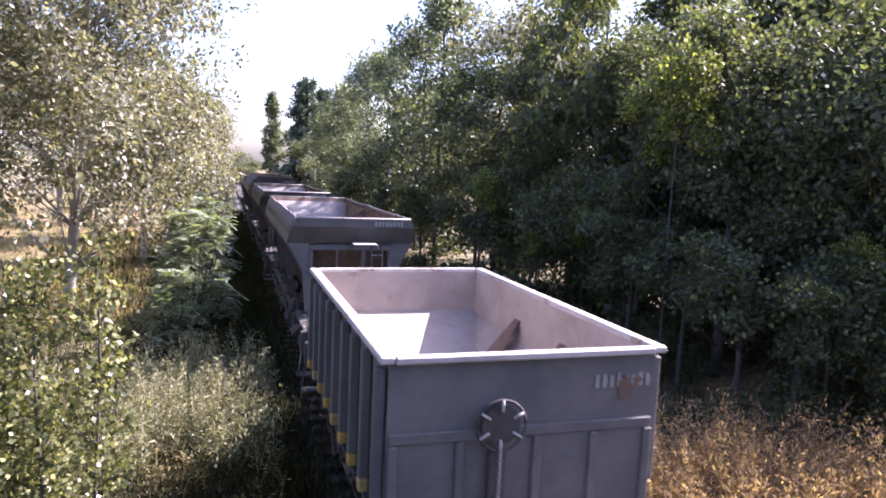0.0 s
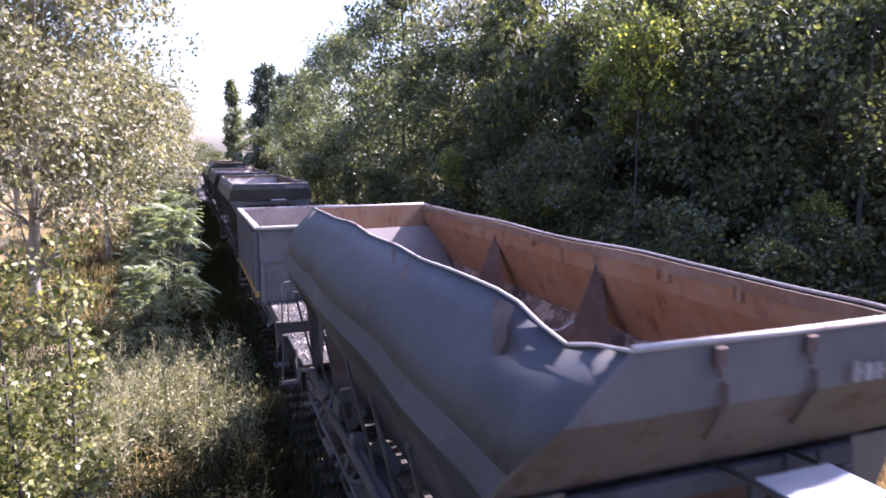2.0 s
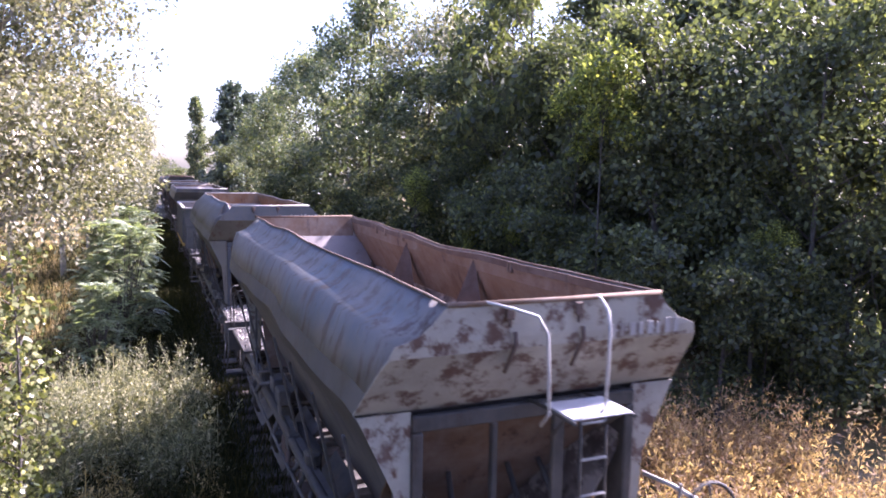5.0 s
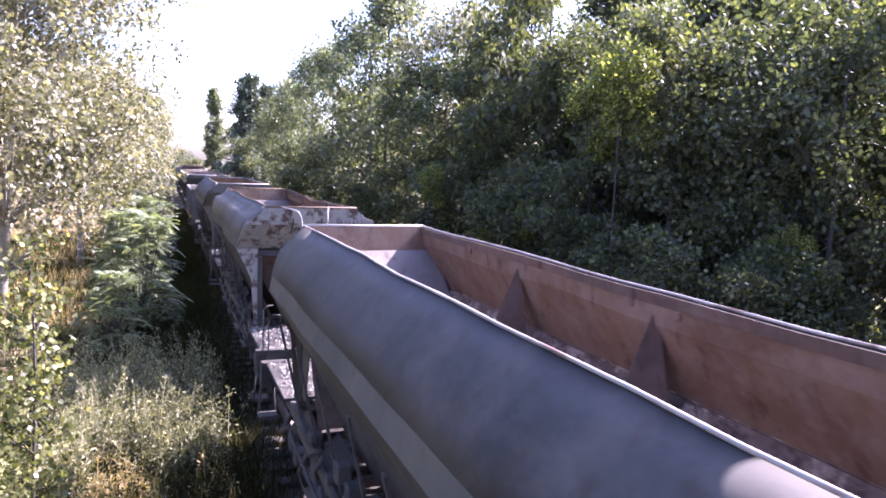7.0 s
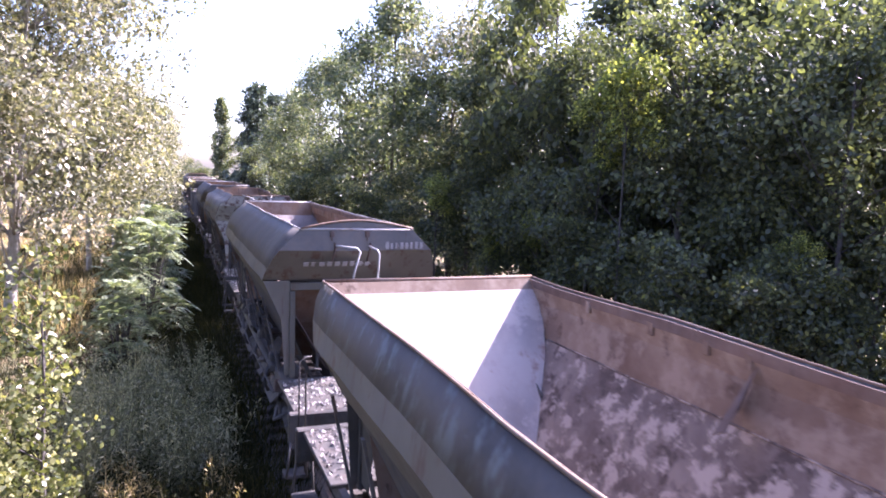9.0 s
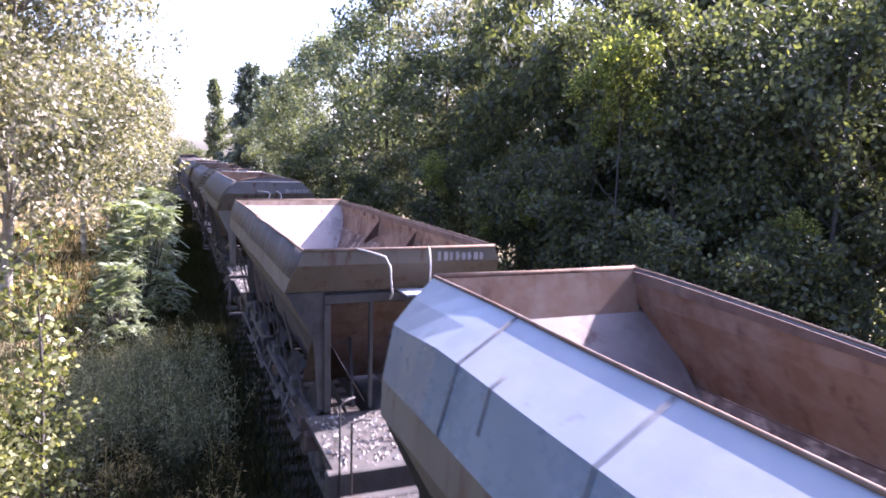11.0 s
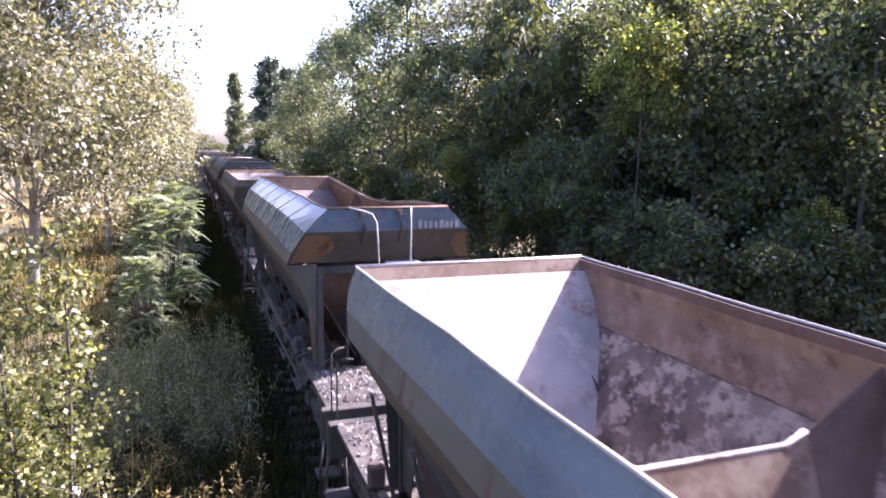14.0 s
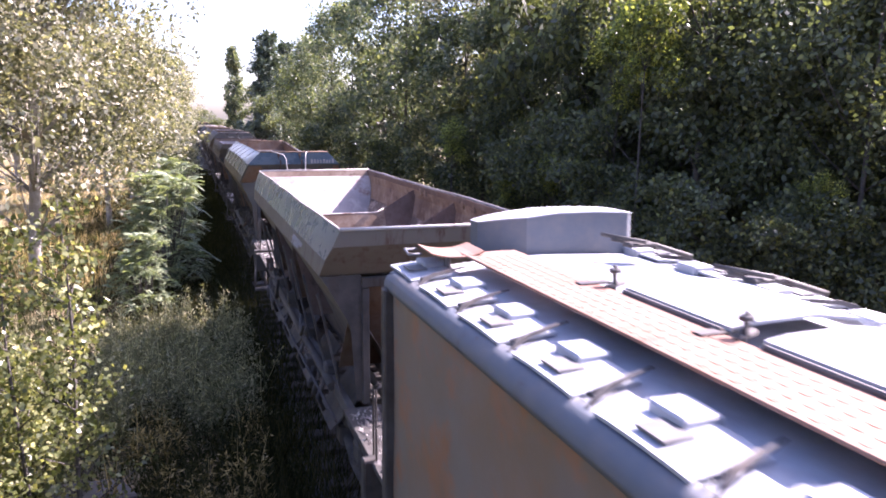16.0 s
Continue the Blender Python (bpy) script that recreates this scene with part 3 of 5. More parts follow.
        tube(bm, [(x, -h + 0.42, 1.45), (x * 0.8, -h + 1.1, 2.3)], 0.03, 6)
        part("brace", bm, DUSTY, w)
    # saddles across the hopper, with gussets on the side walls
    for y in ((-1.5, 0.95) if rim_half > 1.2 else (-1.2, 1.46)):
        top = [(-rim_half - 0.02, rim_z - 0.12), (-0.74, ridge_z + 0.08), (-0.58, ridge_z), (0.58, ridge_z), (0.74, ridge_z + 0.08), (rim_half + 0.02, rim_z - 0.12)]
        for d in (-1, 1):
            bm = bmesh.new()
            if not ridge:
                break
            fall = [[(x, y, z), (x * 1.05, y + d * 0.16, lerp(z, 2.2, 0.45)), (x * 0.9, y + d * 0.6, 2.0)] for x, z in top]
            sheet(bm, fall[1:5], 0.01)
            part("saddle_plate", bm, RUST if rim_half < 1.2 else inner_mat, w)
            for pair in (fall[:2], fall[4:]):
                bm = bmesh.new()
                sheet(bm, pair, 0.01)
                part("saddle_gusset", bm, GUSSET, w)
        if not ridge:
            for s in (-1, 1):
                bm = bmesh.new()
                sheet(bm, [[(s * (rim_half - 0.02), y, rim_z - 0.16), (s * (rim_half - 0.42), y - 0.12, rim_z - 0.62)], [(s * (rim_half - 0.05), y + 0.12, rim_z - 0.55), (s * (rim_half - 0.38), y + 0.06, rim_z - 0.72)]], 0.012)
                part("saddle_gusset", bm, GUSSET, w)
            continue
        bm = bmesh.new()
        tube(bm, [(x, y, z + 0.008) for x, z in top[1:5]], 0.016, 6)
        part("saddle_edge", bm, rim_mat, w)
    # frame, hoppers below and running gear
    bm = bmesh.new()
    box(bm, (-0.22, -h - back + 0.1, 0.95), (0.22, h + front - 0.1, 1.34), 0.02)
    for s in (-1, 1):
        box(bm, (s * 1.2 - 0.05, -h - back + 0.15, 1.18), (s * 1.2 + 0.05, h + front - 0.15, 1.36), 0.01)
    part("underframe", bm, DARK, w)
    for s in (-1, 1):
        for k in range(7):
            y = -h * 0.78 + k * h * 0.26
            bm = bmesh.new()
            sheet(bm, [[(s * (wide - 0.10), y - 0.035, wide_z - 0.4), (s * (wide - 0.10), y + 0.035, wide_z - 0.4)], [(s * 1.2, y - 0.035, 1.36), (s * 1.2, y + 0.035, 1.36)]], 0.03)
            part("side_post", bm, DARK, w)
    bm = bmesh.new()
    for s in (-1, 1):
        sheet(bm, [[(s * (wide - 0.44), y, wide_z - 0.70), (s * 0.5, y, 1.0)] for y in (-h + 0.9, h - 0.9)], 0.012)
    part("hopper_bottom", bm, DARK, w)
    side_gear(w, h, rng)
    for s in (-1, 1):
        bogie(w, s * (h - 0.7))
    platform(w, h - 0.3, 1, front + 0.15, rng)
    platform(w, -h + 0.3, -1, back + 0.15, rng)
    # ladder and little step on the rear end
    for x in (0.52, 0.80):
        bm = bmesh.new()
        tube(bm, [(x, -h + 0.40, wide_z - 0.02), (x, -h + 0.36, 1.45)], 0.018, 6)
        part("ladder_rail", bm, low_mat, w)
    for k in range(5):
        bm = bmesh.new()
        tube(bm, [(0.52, -h + 0.37, 1.5 + k * 0.35), (0.80, -h + 0.37, 1.5 + k * 0.35)], 0.014, 6)
        part("rung", bm, RAILING, w)
    if step:
        bm = bmesh.new()
        box(bm, (-0.06, -h - 0.33, wide_z + 0.035), (0.52, -h + 0.10, wide_z + 0.055), 0.006)
        part("step_plate", bm, ROOF, w, "pale step plate on the end")
        for x in (-0.01, 0.57):
            bm = bmesh.new()
            tube(bm, [(x, -h + 0.44, wide_z - 0.03), (x - 0.04, -h + 0.05, wide_z + 0.02), (x - 0.04, -h - 0.35, wide_z + 0.02)], 0.018, 6)
            tube(bm, [(x - 0.04, -h - 0.2, wide_z + 0.01), (x + (0.25 if x < 0.2 else 0.15), -h + 0.44, wide_z - 0.4)], 0.016, 6)
            part("step_bracket", bm, leg_mat, w)
    if hoops:
        for x, dx in ((-0.69, 0.40), (0.37, -0.08)):
            bm = bmesh.new()
            tube(bm, [(x, -h + 0.0, rim_z + 0.02), (x + dx * 0.45, -h - 0.13, rim_z - 0.02), (x + dx * 0.85, -h - 0.24, rim_z - 0.07), (x + dx, -h - 0.29, rim_z - 0.2),
                      (x + dx * 1.05, -h - 0.29, rim_z - 0.5), (x + dx * 1.1, -h - 0.28, wide_z + 0.1), (x + dx * 1.1, -h - 0.16, wide_z - 0.03)], 0.0135, 8)
            part("hand_hoop", bm, RAILING, w, "bent bare pipe handrail")
    if rails:
        for pts in (((-0.43, 0.0, 3.87), (-0.08, -0.27, 3.85), (-0.04, -0.31, 3.79), (-0.14, -0.29, 3.38), (-0.12, -0.14, 3.19)),
                    ((0.20, 0.0, 3.86), (0.28, -0.27, 3.82), (0.31, -0.31, 3.75), (0.30, -0.29, 3.38), (0.34, -0.14, 3.19))):
            bm = bmesh.new()
            tube(bm, [(x, -h + y, z) for x, y, z in pts], 0.018, 8)
            part("hand_hoop", bm, RAILING, w)
    for x in (-0.42, 0.22) if tall else ():
        bm = bmesh.new()
        tube(bm, [(x, -h - 0.012, fold_z + 0.14), (x, -h - 0.03, fold_z + 0.04), (x - 0.03, -h + 0.10, fold_z - 0.22)], 0.02, 6)
        part("end_bracket", bm, GUSSET, w)
        bm = bmesh.new()
        box(bm, (x - 0.10, -h - 0.045, rim_z - 0.13), (x - 0.02, -h - 0.012, rim_z - 0.02), 0.01)
        tube(bm, [(x - 0.06, -h - 0.03, rim_z - 0.12), (x - 0.06, -h - 0.03, rim_z - 0.19)], 0.012, 6)
        part("rim_catch", bm, GUSSET, w)
    bm = bmesh.new()
    tube(bm, [(out + 0.1, -h + 0.3, 2.36), (out + 0.12, -h - 0.1, 2.4), (out + 0.2, -h - 0.9, 2.36), (out + 0.22, -h - 1.2, 1.5)], 0.022, 7)
    part("platform_rail", bm, RAILING, w)
    if notch:
        for y0, wide_scar, drop in ((-h + 1.45, 0.30, 0.42), (-h + 3.7, 0.26, 0.30), (-h + 4.2, 0.14, 0.20)):
            bm = bmesh.new()
            rows = []
            for k in np.linspace(0, 1, 6):
                x, z = lerp(1.045, 1.30, k * drop / 0.42), lerp(4.11, 3.86, k * drop / 0.42)
                half = wide_scar * (1 - k) ** 0.6 * 0.5 + 0.015
                mid = y0 - 0.35 * k + 0.05 * noise.noise(Vector((k * 6, y0, 1.0)))
                g = math.exp(-((mid + h - 0.75) / 0.42) ** 2) + 0.18 * math.exp(-((mid + h - 3.3) / 0.5) ** 2)
                rows.append([(-x - 0.022 + 0.06 * g, mid + d * half, z + 0.022 - 0.10 * g) for d in (-1, 0, 1)])
            sheet(bm, rows)
            part("rust_scar", bm, GUSSET, w, "brown scar where the plate is torn and rusted")
    if arch:
        bm = bmesh.new()
        rows = [[(x, -h - 0.01, rim_z - 0.02), (x, -h - 0.01, rim_z + 0.165 * math.cos(x / rim_half * 1.45))] for x in np.linspace(-rim_half, rim_half, 13)]
        sheet(bm, rows, 0.012)
        part("arched_end_top", bm, end_mat, w)
        bm = bmesh.new()
        tube(bm, [(x, -h - 0.01, rim_z + 0.165 * math.cos(x / rim_half * 1.45)) for x in np.linspace(-rim_half, rim_half, 13)], 0.022, 6)
        part("arched_rim", bm, RUST, w)
    if brake:
        bx, by, bz = 1.02, -h - 0.75, 2.45
        bm = bmesh.new()
        tube(bm, [(bx + 0.27 * math.cos(q), by + 0.05 * math.sin(q), bz + 0.27 * math.sin(q)) for q in np.linspace(0, 2 * math.pi, 21)], 0.017, 6)
        hand = part("brake_wheel", bm, DUSTY, w)
        for q in np.linspace(0.3, 0.3 + 2 * math.pi, 6)[:-1]:
            bm = bmesh.new()
            tube(bm, [(bx, by, bz), (bx + 0.27 * math.cos(q), by + 0.05 * math.sin(q), bz + 0.27 * math.sin(q))], 0.014, 5)
            part("spoke", bm, DUSTY, hand)
        bm = bmesh.new()
        tube(bm, [(bx, by + 0.05, 1.42), (bx, by + 0.05, bz + 0.05)], 0.035, 7)
        tube(bm, [(bx - 0.25, by + 0.2, 1.42), (bx - 0.2, by + 0.15, bz + 0.25)], 0.02, 6)
        part("brake_stand", bm, DUSTY, w)
    if corner_rust:
        for s, far in ((-1, 0.62), (1, 0.3)):
            bm = bmesh.new()
            rows = []
            for k, z in enumerate(np.linspace(fold_z - 0.05, wide_z + 0.02, 9)):
                edge = wide - 0.03 - max(0.0, z - wide_z) * 0.42
                inner = far * (0.45 + 0.5 * math.sin(math.pi * (k + 0.6) / 9.2)) + 0.07 * noise.noise(Vector((k * 1.3, s, seed)))
                rows.append([(s * lerp(edge, edge - inner, q), -end_y(z) - 0.022, z) for q in (0, 0.5, 1)])
            sheet(bm, rows)
            part("rust_patch", bm, ORANGE, w, "brown rust where the paint has gone")
    # worn lettering
    marks = [((0.5, -h - 0.03, fold_z + 0.03), (0.75, 0.13), 8, 0.0)]
    if scrawl:
        marks.append(((-0.95, -h + 0.14, fold_z - 0.29), (1.25, 0.12), 9, 40.0))
    for place, size, count, tip in marks:
        o = tagged(part("worn_number", bars(size[0], size[1], count, rng), WHITE, w), kind="stuff")
        o.location = place
        o.rotation_euler = (radians(tip), 0, 0)
    if upper_mat:
        for q, (count, size) in enumerate(((12, 0.11), (9, 0.08))):
            x, z = lerp(profile[-2][0], profile[-1][0], 0.35 + 0.3 * q) + 0.02, lerp(profile[-2][1], profile[-1][1], 0.35 + 0.3 * q)
            o = tagged(part("side_lettering", bars(0.95 - 0.25 * q, size, count, rng), WHITE, w), kind="stuff")
            o.location = (-x, -h * 0.42, z - 0.05)
            o.rotation_euler = (radians(-22), 0, radians(-90))
    # coaming bits along the rim
    for k in range(0 if sag > 0.1 else 5):
        y = rng.uniform(-h, h) * 0.9
        bm = bmesh.new()
        box(bm, (rim_half - 0.05, y - 0.04, rim_z - 0.2), (rim_half + 0.0, y + 0.04, rim_z - 0.06), 0.01)
        part("rim_bracket", bm, inner_mat, w)
    return w


ROUND = [(1.018, 4.153), (1.20, 3.97), (1.39, 3.78), (1.48, 3.62), (1.56, 3.42), (1.62, 3.20)]
KINKED = [(1.018, 4.153), (1.20, 3.985), (1.385, 3.78), (1.56, 3.42), (1.62, 3.20)]
DENTED = [(1.018, 4.153), (1.13, 4.02), (1.24, 3.93), (1.43, 3.86), (1.51, 3.66), (1.57, 3.42), (1.62, 3.20)]
SWOLLEN = [(1.018, 4.153), (1.2265, 4.0175), (1.435, 3.882), (1.63, 3.50), (1.64, 3.22)]
WIDE = [(1.412, 3.849), (1.50, 3.64), (1.565, 3.44), (1.60, 3.20)]


def ballast_wagon(length, half, top, seed):
    """Short straight-sided ballast wagon with ribs, rim, brake wheel and end platforms."""
    rng = random.Random(seed)
    w = thing("ballast_wagon", "grey ribbed open ballast wagon with dusty inside and white rim", "ballast wagon", "wagons of the train")
    h = length / 2
    bottom = 1.42
    for s in (-1, 1):
        bm = bmesh.new()
        rows = [[bent(s * half, -h + 2 * h * i / 12, z, seed, 0.02 if z < top else 0.008) for z in np.linspace(top, bottom + 0.35, 5)] for i in range(13)]
        sheet(bm, rows, 0.012)
        part("side_plate", bm, GREY, w)
        for i in range(9):
            y = -h + 0.12 + (2 * h - 0.24) * i / 8
            bm = bmesh.new()
            x0, x1 = sorted((s * (half + 0.005), s * (half + 0.12)))
            box(bm, (x0, y - 0.06, bottom + 0.3), (x1, y + 0.06, top - 0.12), 0.015)
            part("side_rib", bm, GREY, w)
            bm = bmesh.new()
            box(bm, (x0, y - 0.07, bottom + 0.14), (x1, y + 0.07, bottom + 0.30), 0.02)
            part("rib_foot", bm, YELLOW, w, "yellow painted rib foot")
        bm = bmesh.new()
        x0, x1 = sorted((s * (half - 0.05), s * (half + 0.10)))
        box(bm, (x0, -h - 0.06, top - 0.05), (x1, h + 0.06, top + 0.03), 0.015)
        part("rim", bm, RIM, w)
        bm = bmesh.new()
        sheet(bm, [[(s * (half - 0.03), y, top - 0.02), (s * (half - 0.05), y, 2.45), (s * 0.5, y, 1.45)] for y in np.linspace(-h + 0.02, h - 0.02, 8)], 0.01)
        part("inner_lining", bm, BEIGE, w)
        # end walls, rims and chutes
        y = s * h
        bm = bmesh.new()
        rows = [[bent(x, y, z, seed + 2, 0.012) for x in np.linspace(-half, half, 7)] for z in np.linspace(top, bottom + 0.02, 6)]
        sheet(bm, rows, 0.012)
        part("end_plate", bm, GREY, w)
        bm = bmesh.new()
        box(bm, (-half + 0.055, min(y, y + s * 0.07) - 0.02, top - 0.052), (half - 0.055, max(y, y + s * 0.07) + 0.02, top + 0.028), 0.015)
        part("end_rim", bm, RIM, w)
        bm = bmesh.new()
        box(bm, (-half + 0.02, min(y, y + s * 0.035), top - 0.90), (half - 0.02, max(y, y + s * 0.035), top - 0.78), 0.012)
        part("end_rail", bm, GREY, w)
        for x in (-half + 0.06, -0.75, 0.12, 0.8, half - 0.06):
            bm = bmesh.new()
            box(bm, (x - 0.05, min(y, y + s * 0.05), bottom + 0.02), (x + 0.05, max(y, y + s * 0.05), top - 0.905), 0.012)
            part("end_post", bm, GREY, w)
        bm = bmesh.new()
        sheet(bm, [[bent(x, s * (h - 0.03), top - 0.75, seed + 4, 0.02), bent(x * 0.85, s * (h - 1.5), 1.95, seed + 4, 0.03), (x * 0.6, s * (h - 2.2), 1.5)] for x in np.linspace(-half + 0.05, half - 0.05, 7)], 0.01)
        part("end_chute", bm, BEIGE, w)
        bm = bmesh.new()
        sheet(bm, [[bent(x, s * (h - 0.025), z, seed + 7, 0.012) for x in np.linspace(-half + 0.03, half - 0.03, 6)] for z in (top - 0.03, top - 0.4, top - 0.78)], 0.008)
        part("end_lining", bm, BEIGE, w)
    bm = bmesh.new()
    rows = [[(x, yy, 1.75 + 0.35 * noise.noise(Vector((x * 1.4, yy * 0.9, 4.0)))) for x in np.linspace(-1.05, 1.05, 12)] for yy in np.linspace(-h * 0.75, h * 0.75, 20)]
    sheet(bm, rows)
    part("gravel_heap", bm, BALLAST, w, "grey gravel left in the bottom")
    for y in (-h * 0.28, h * 0.28):
        for s in (-1, 1):
            bm = bmesh.new()
            sheet(bm, [[(s * (half - 0.06), y - 0.1, top - 0.5), (s * (half - 0.06), y + 0.1, top - 0.5)], [(s * 0.9, y - 0.3, 2.0), (s * 0.9, y + 0.3, 2.0)]], 0.02)
            part("side_gusset", bm, RUST, w)
    # brake wheel with chain on the rear end
    bm = bmesh.new()
    cx, cz, cy = -0.36, top - 0.71, -h - 0.16
    tube(bm, [(cx + 0.27 * math.cos(a), cy, cz + 0.27 * math.sin(a)) for a in np.linspace(0, 2 * math.pi, 25)], 0.015, 6)
    wheel = part("brake_wheel", bm, DUSTY, w, "round handbrake wheel with spokes")
    for a in np.linspace(0.5, 0.5 + 2 * math.pi, 7)[:-1]:
        bm = bmesh.new()
        tube(bm, [(cx + 0.15 * math.cos(a), cy - 0.01, cz + 0.15 * math.sin(a)), (cx + 0.27 * math.cos(a), cy - 0.01, cz + 0.27 * math.sin(a))], 0.016, 6)
        part("spoke", bm, RAILING, wheel)
    bm = bmesh.new()
    tube(bm, [(cx, -h - 0.01, cz), (cx, cy, cz)], 0.21, 18)
    part("brake_housing", bm, DUSTY, w)
    bm = bmesh.new()
    for k in range(22):
        z = cz - 0.2 - k * 0.045
        m = Matrix.Translation((cx, cy - 0.01, z)) @ Matrix.Rotation(radians(90 * (k % 2)), 4, "Z")
        pts = [m @ Vector((0.018 * math.cos(a), 0, 0.03 * math.sin(a))) for a in np.linspace(0, 2 * math.pi, 9)]
        tube(bm, pts, 0.007, 4)
    part("brake_chain", bm, RAILING, w)
    bm = bmesh.new()
    box(bm, (cx - 0.09, -h - 0.12, bottom + 0.02), (cx + 0.10, -h - 0.008, cz - 0.3), 0.02)
    tube(bm, [(cx, -h - 0.12, bottom + 0.22), (cx, -h - 0.2, bottom + 0.22)], 0.16, 14)
    part("brake_gear", bm, DUSTY, w)
    for place, size, count in (((0.78, -h - 0.012, top - 0.42), (0.72, 0.17), 8),):
        o = tagged(part("worn_number", bars(size[0], size[1], count, rng), WHITE, w), kind="stuff")
        o.location = place
    bm = bmesh.new()
    for k in range(5):
        x, z = 1.2 + rng.uniform(-0.06, 0.1), top - 0.45 + rng.uniform(-0.06, 0.08)
        m = [bm.verts.new((x + rng.uniform(0.02, 0.11) * math.cos(q), -h - 0.019 - 0.001 * k, z + rng.uniform(0.03, 0.15) * math.sin(q))) for q in np.linspace(0, 2 * math.pi, 12)[:-1]]
        bm.faces.new(m)
    part("rust_patch", bm, RUST, w)
    for k in range(7):
        o = tagged(part("side_lettering", bars(0.5, 0.16, 4, rng), WHITE, w), kind="stuff")
        o.location = (-half - 0.014, -h + 0.55, top - 0.4 - k * 0.2)
        o.rotation_euler = (0, 0, radians(-90))
    bm = bmesh.new()
    box(bm, (-0.22, -h - 2.2, 0.95), (0.22, h + 2.2, 1.34), 0.02)
    for s in (-1, 1):
        box(bm, (s * 1.3 - 0.06, -h - 2.1, 1.15), (s * 1.3 + 0.06, h + 2.1, 1.36), 0.01)
    part("underframe", bm, DARK, w)
    side_gear(w, h, rng)
    for s in (-1, 1):
        bogie(w, s * (h + 0.55))
        platform(w, s * h, s, 2.2, rng)
    return w


def covered_wagon(length, seed):
    """Covered hopper wagon: low arched roof, hatches with clamps, walkway, plain sides."""
    rng = random.Random(seed)
    w = thing("covered_hopper_wagon", "covered hopper wagon with pale roof hatches, rusty walkway and stained sides", "covered wagon", "wagons of the train")
    h = length / 2
    eave, crest, half = 3.84, 3.93, 1.50

    def roof_z(x):
        return crest - (crest - eave) * (abs(x) / half) ** 1.35

    bm = bmesh.new()
    sheet(bm, [[bent(x, y, roof_z(x), seed, 0.012) for x in np.linspace(-half + 0.1, half - 0.1, 17)] for y in np.linspace(-h, h, 25)], 0.015)
    part("roof", bm, ROOF, w, "pale dusty roof plate")
    for s in (-1, 1):
        bm = bmesh.new()
        rows = [[bent(s * (half - 0.03), y, z, seed + 1, 0.02) for z in np.linspace(eave - 0.13, 1.5, 6)] for y in np.linspace(-h, h, 15)]
        sheet(bm, rows, 0.014)
        part("side_wall", bm, SIDE, w, "orange and grey rust-stained side wall")
        bm = bmesh.new()
        sheet(bm, [[(s * 1.38, y, 3.872), (s * 1.44, y, 3.85), (s * 1.50, y, 3.80), (s * 1.515, y, 3.74), (s * 1.51, y, 3.70)] for y in np.linspace(-h - 0.03, h + 0.03, 8)], 0.02, True)
        part("eave_rail", bm, ROOFBLUE, w)
        for y in (-h + 0.05, h - 0.05):
            bm = bmesh.new()
            x0, x1 = sorted((s * (half - 0.06), s * (half + 0.05)))
            box(bm, (x0, y - 0.06, 1.4), (x1, y + 0.06, eave - 0.12), 0.015)
            part("corner_post", bm, DUSTY, w)
        bm = bmesh.new()
        sheet(bm, [[(x, s * h, eave + (roof_z(x) - eave) * 0.96), (x, s * h, 2.6), (x, s * (h - 0.02), 1.5)] for x in np.linspace(-half + 0.04, half - 0.04, 9)], 0.014)
        part("end_wall", bm, SIDE, w)
    # hatch plates on both roof slopes and ribs between them
    for s in (-1, 1):
        for k in range(int(length / 0.86)):
            y = h - 0.16 - k * 0.86
            bm = bmesh.new()
            rows = [[(s * x, y + dy, roof_z(x) + 0.03 + 0.012 * (1 - (dy / 0.4) ** 2)) for dy in np.linspace(-0.33, 0.33, 6)] for x in (1.02, 1.15, 1.29, 1.42)]
            sheet(bm, rows, 0.02)
            hatch = part("roof_hatch", bm, ROOF, w)
            bm = bmesh.new()
            fin = [(1.43, 3.845, 0.0), (1.36, 3.915, 0.03), (1.25, 3.945, 0.07), (1.1, 3.955, 0.12), (0.93, 3.962, 0.17)]
            sheet(bm, [[(s * x, y - 0.46 + dy, z - 0.055 + 0.012 * i), (s * x, y - 0.46 + dy, z)] for i, (x, z, dy) in enumerate(fin)], 0.014)
            tube(bm, [(s * 1.36, y - 0.38, 3.90), (s * 1.06, y - 0.30, 3.93)], 0.012, 6)
            part("clamp_bar", bm, DARK, w)
            bm = bmesh.new()
            box(bm, (s * 1.28 - 0.08, y - 0.1, roof_z(1.28) + 0.045), (s * 1.28 + 0.08, y + 0.1, roof_z(1.28) + 0.06))
            part("hatch_patch", bm, GREY, hatch)
            bm = bmesh.new()
            x0, x1 = sorted((s * 0.98, s * 1.2))
            box(bm, (x0, y - 0.02, roof_z(1.0) - 0.01), (x1, y + 0.24, roof_z(1.0) + 0.075), 0.012)
            part("hatch_lid", bm, ROOF, hatch)
    # walkway on brackets, and the long ridge hatch beside it
    bm = bmesh.new()
    box(bm, (-0.91, -h, 4.03), (-0.39, h - 0.3, 4.05), 0.005)
    part("walkway", bm, WALKWAY, w, "reddish rusty chequered walkway")
    bm = bmesh.new()
    for k in range(int((length - 0.5) / 0.11)):
        for j in range(5):
            box(bm, (-0.87 + j * 0.09, -h + 0.05 + k * 0.11, 4.0505), (-0.84 + j * 0.09, -h + 0.09 + k * 0.11, 4.053))
    tagged(part("walkway_studs", bm, WALKWAY, w), kind="stuff")
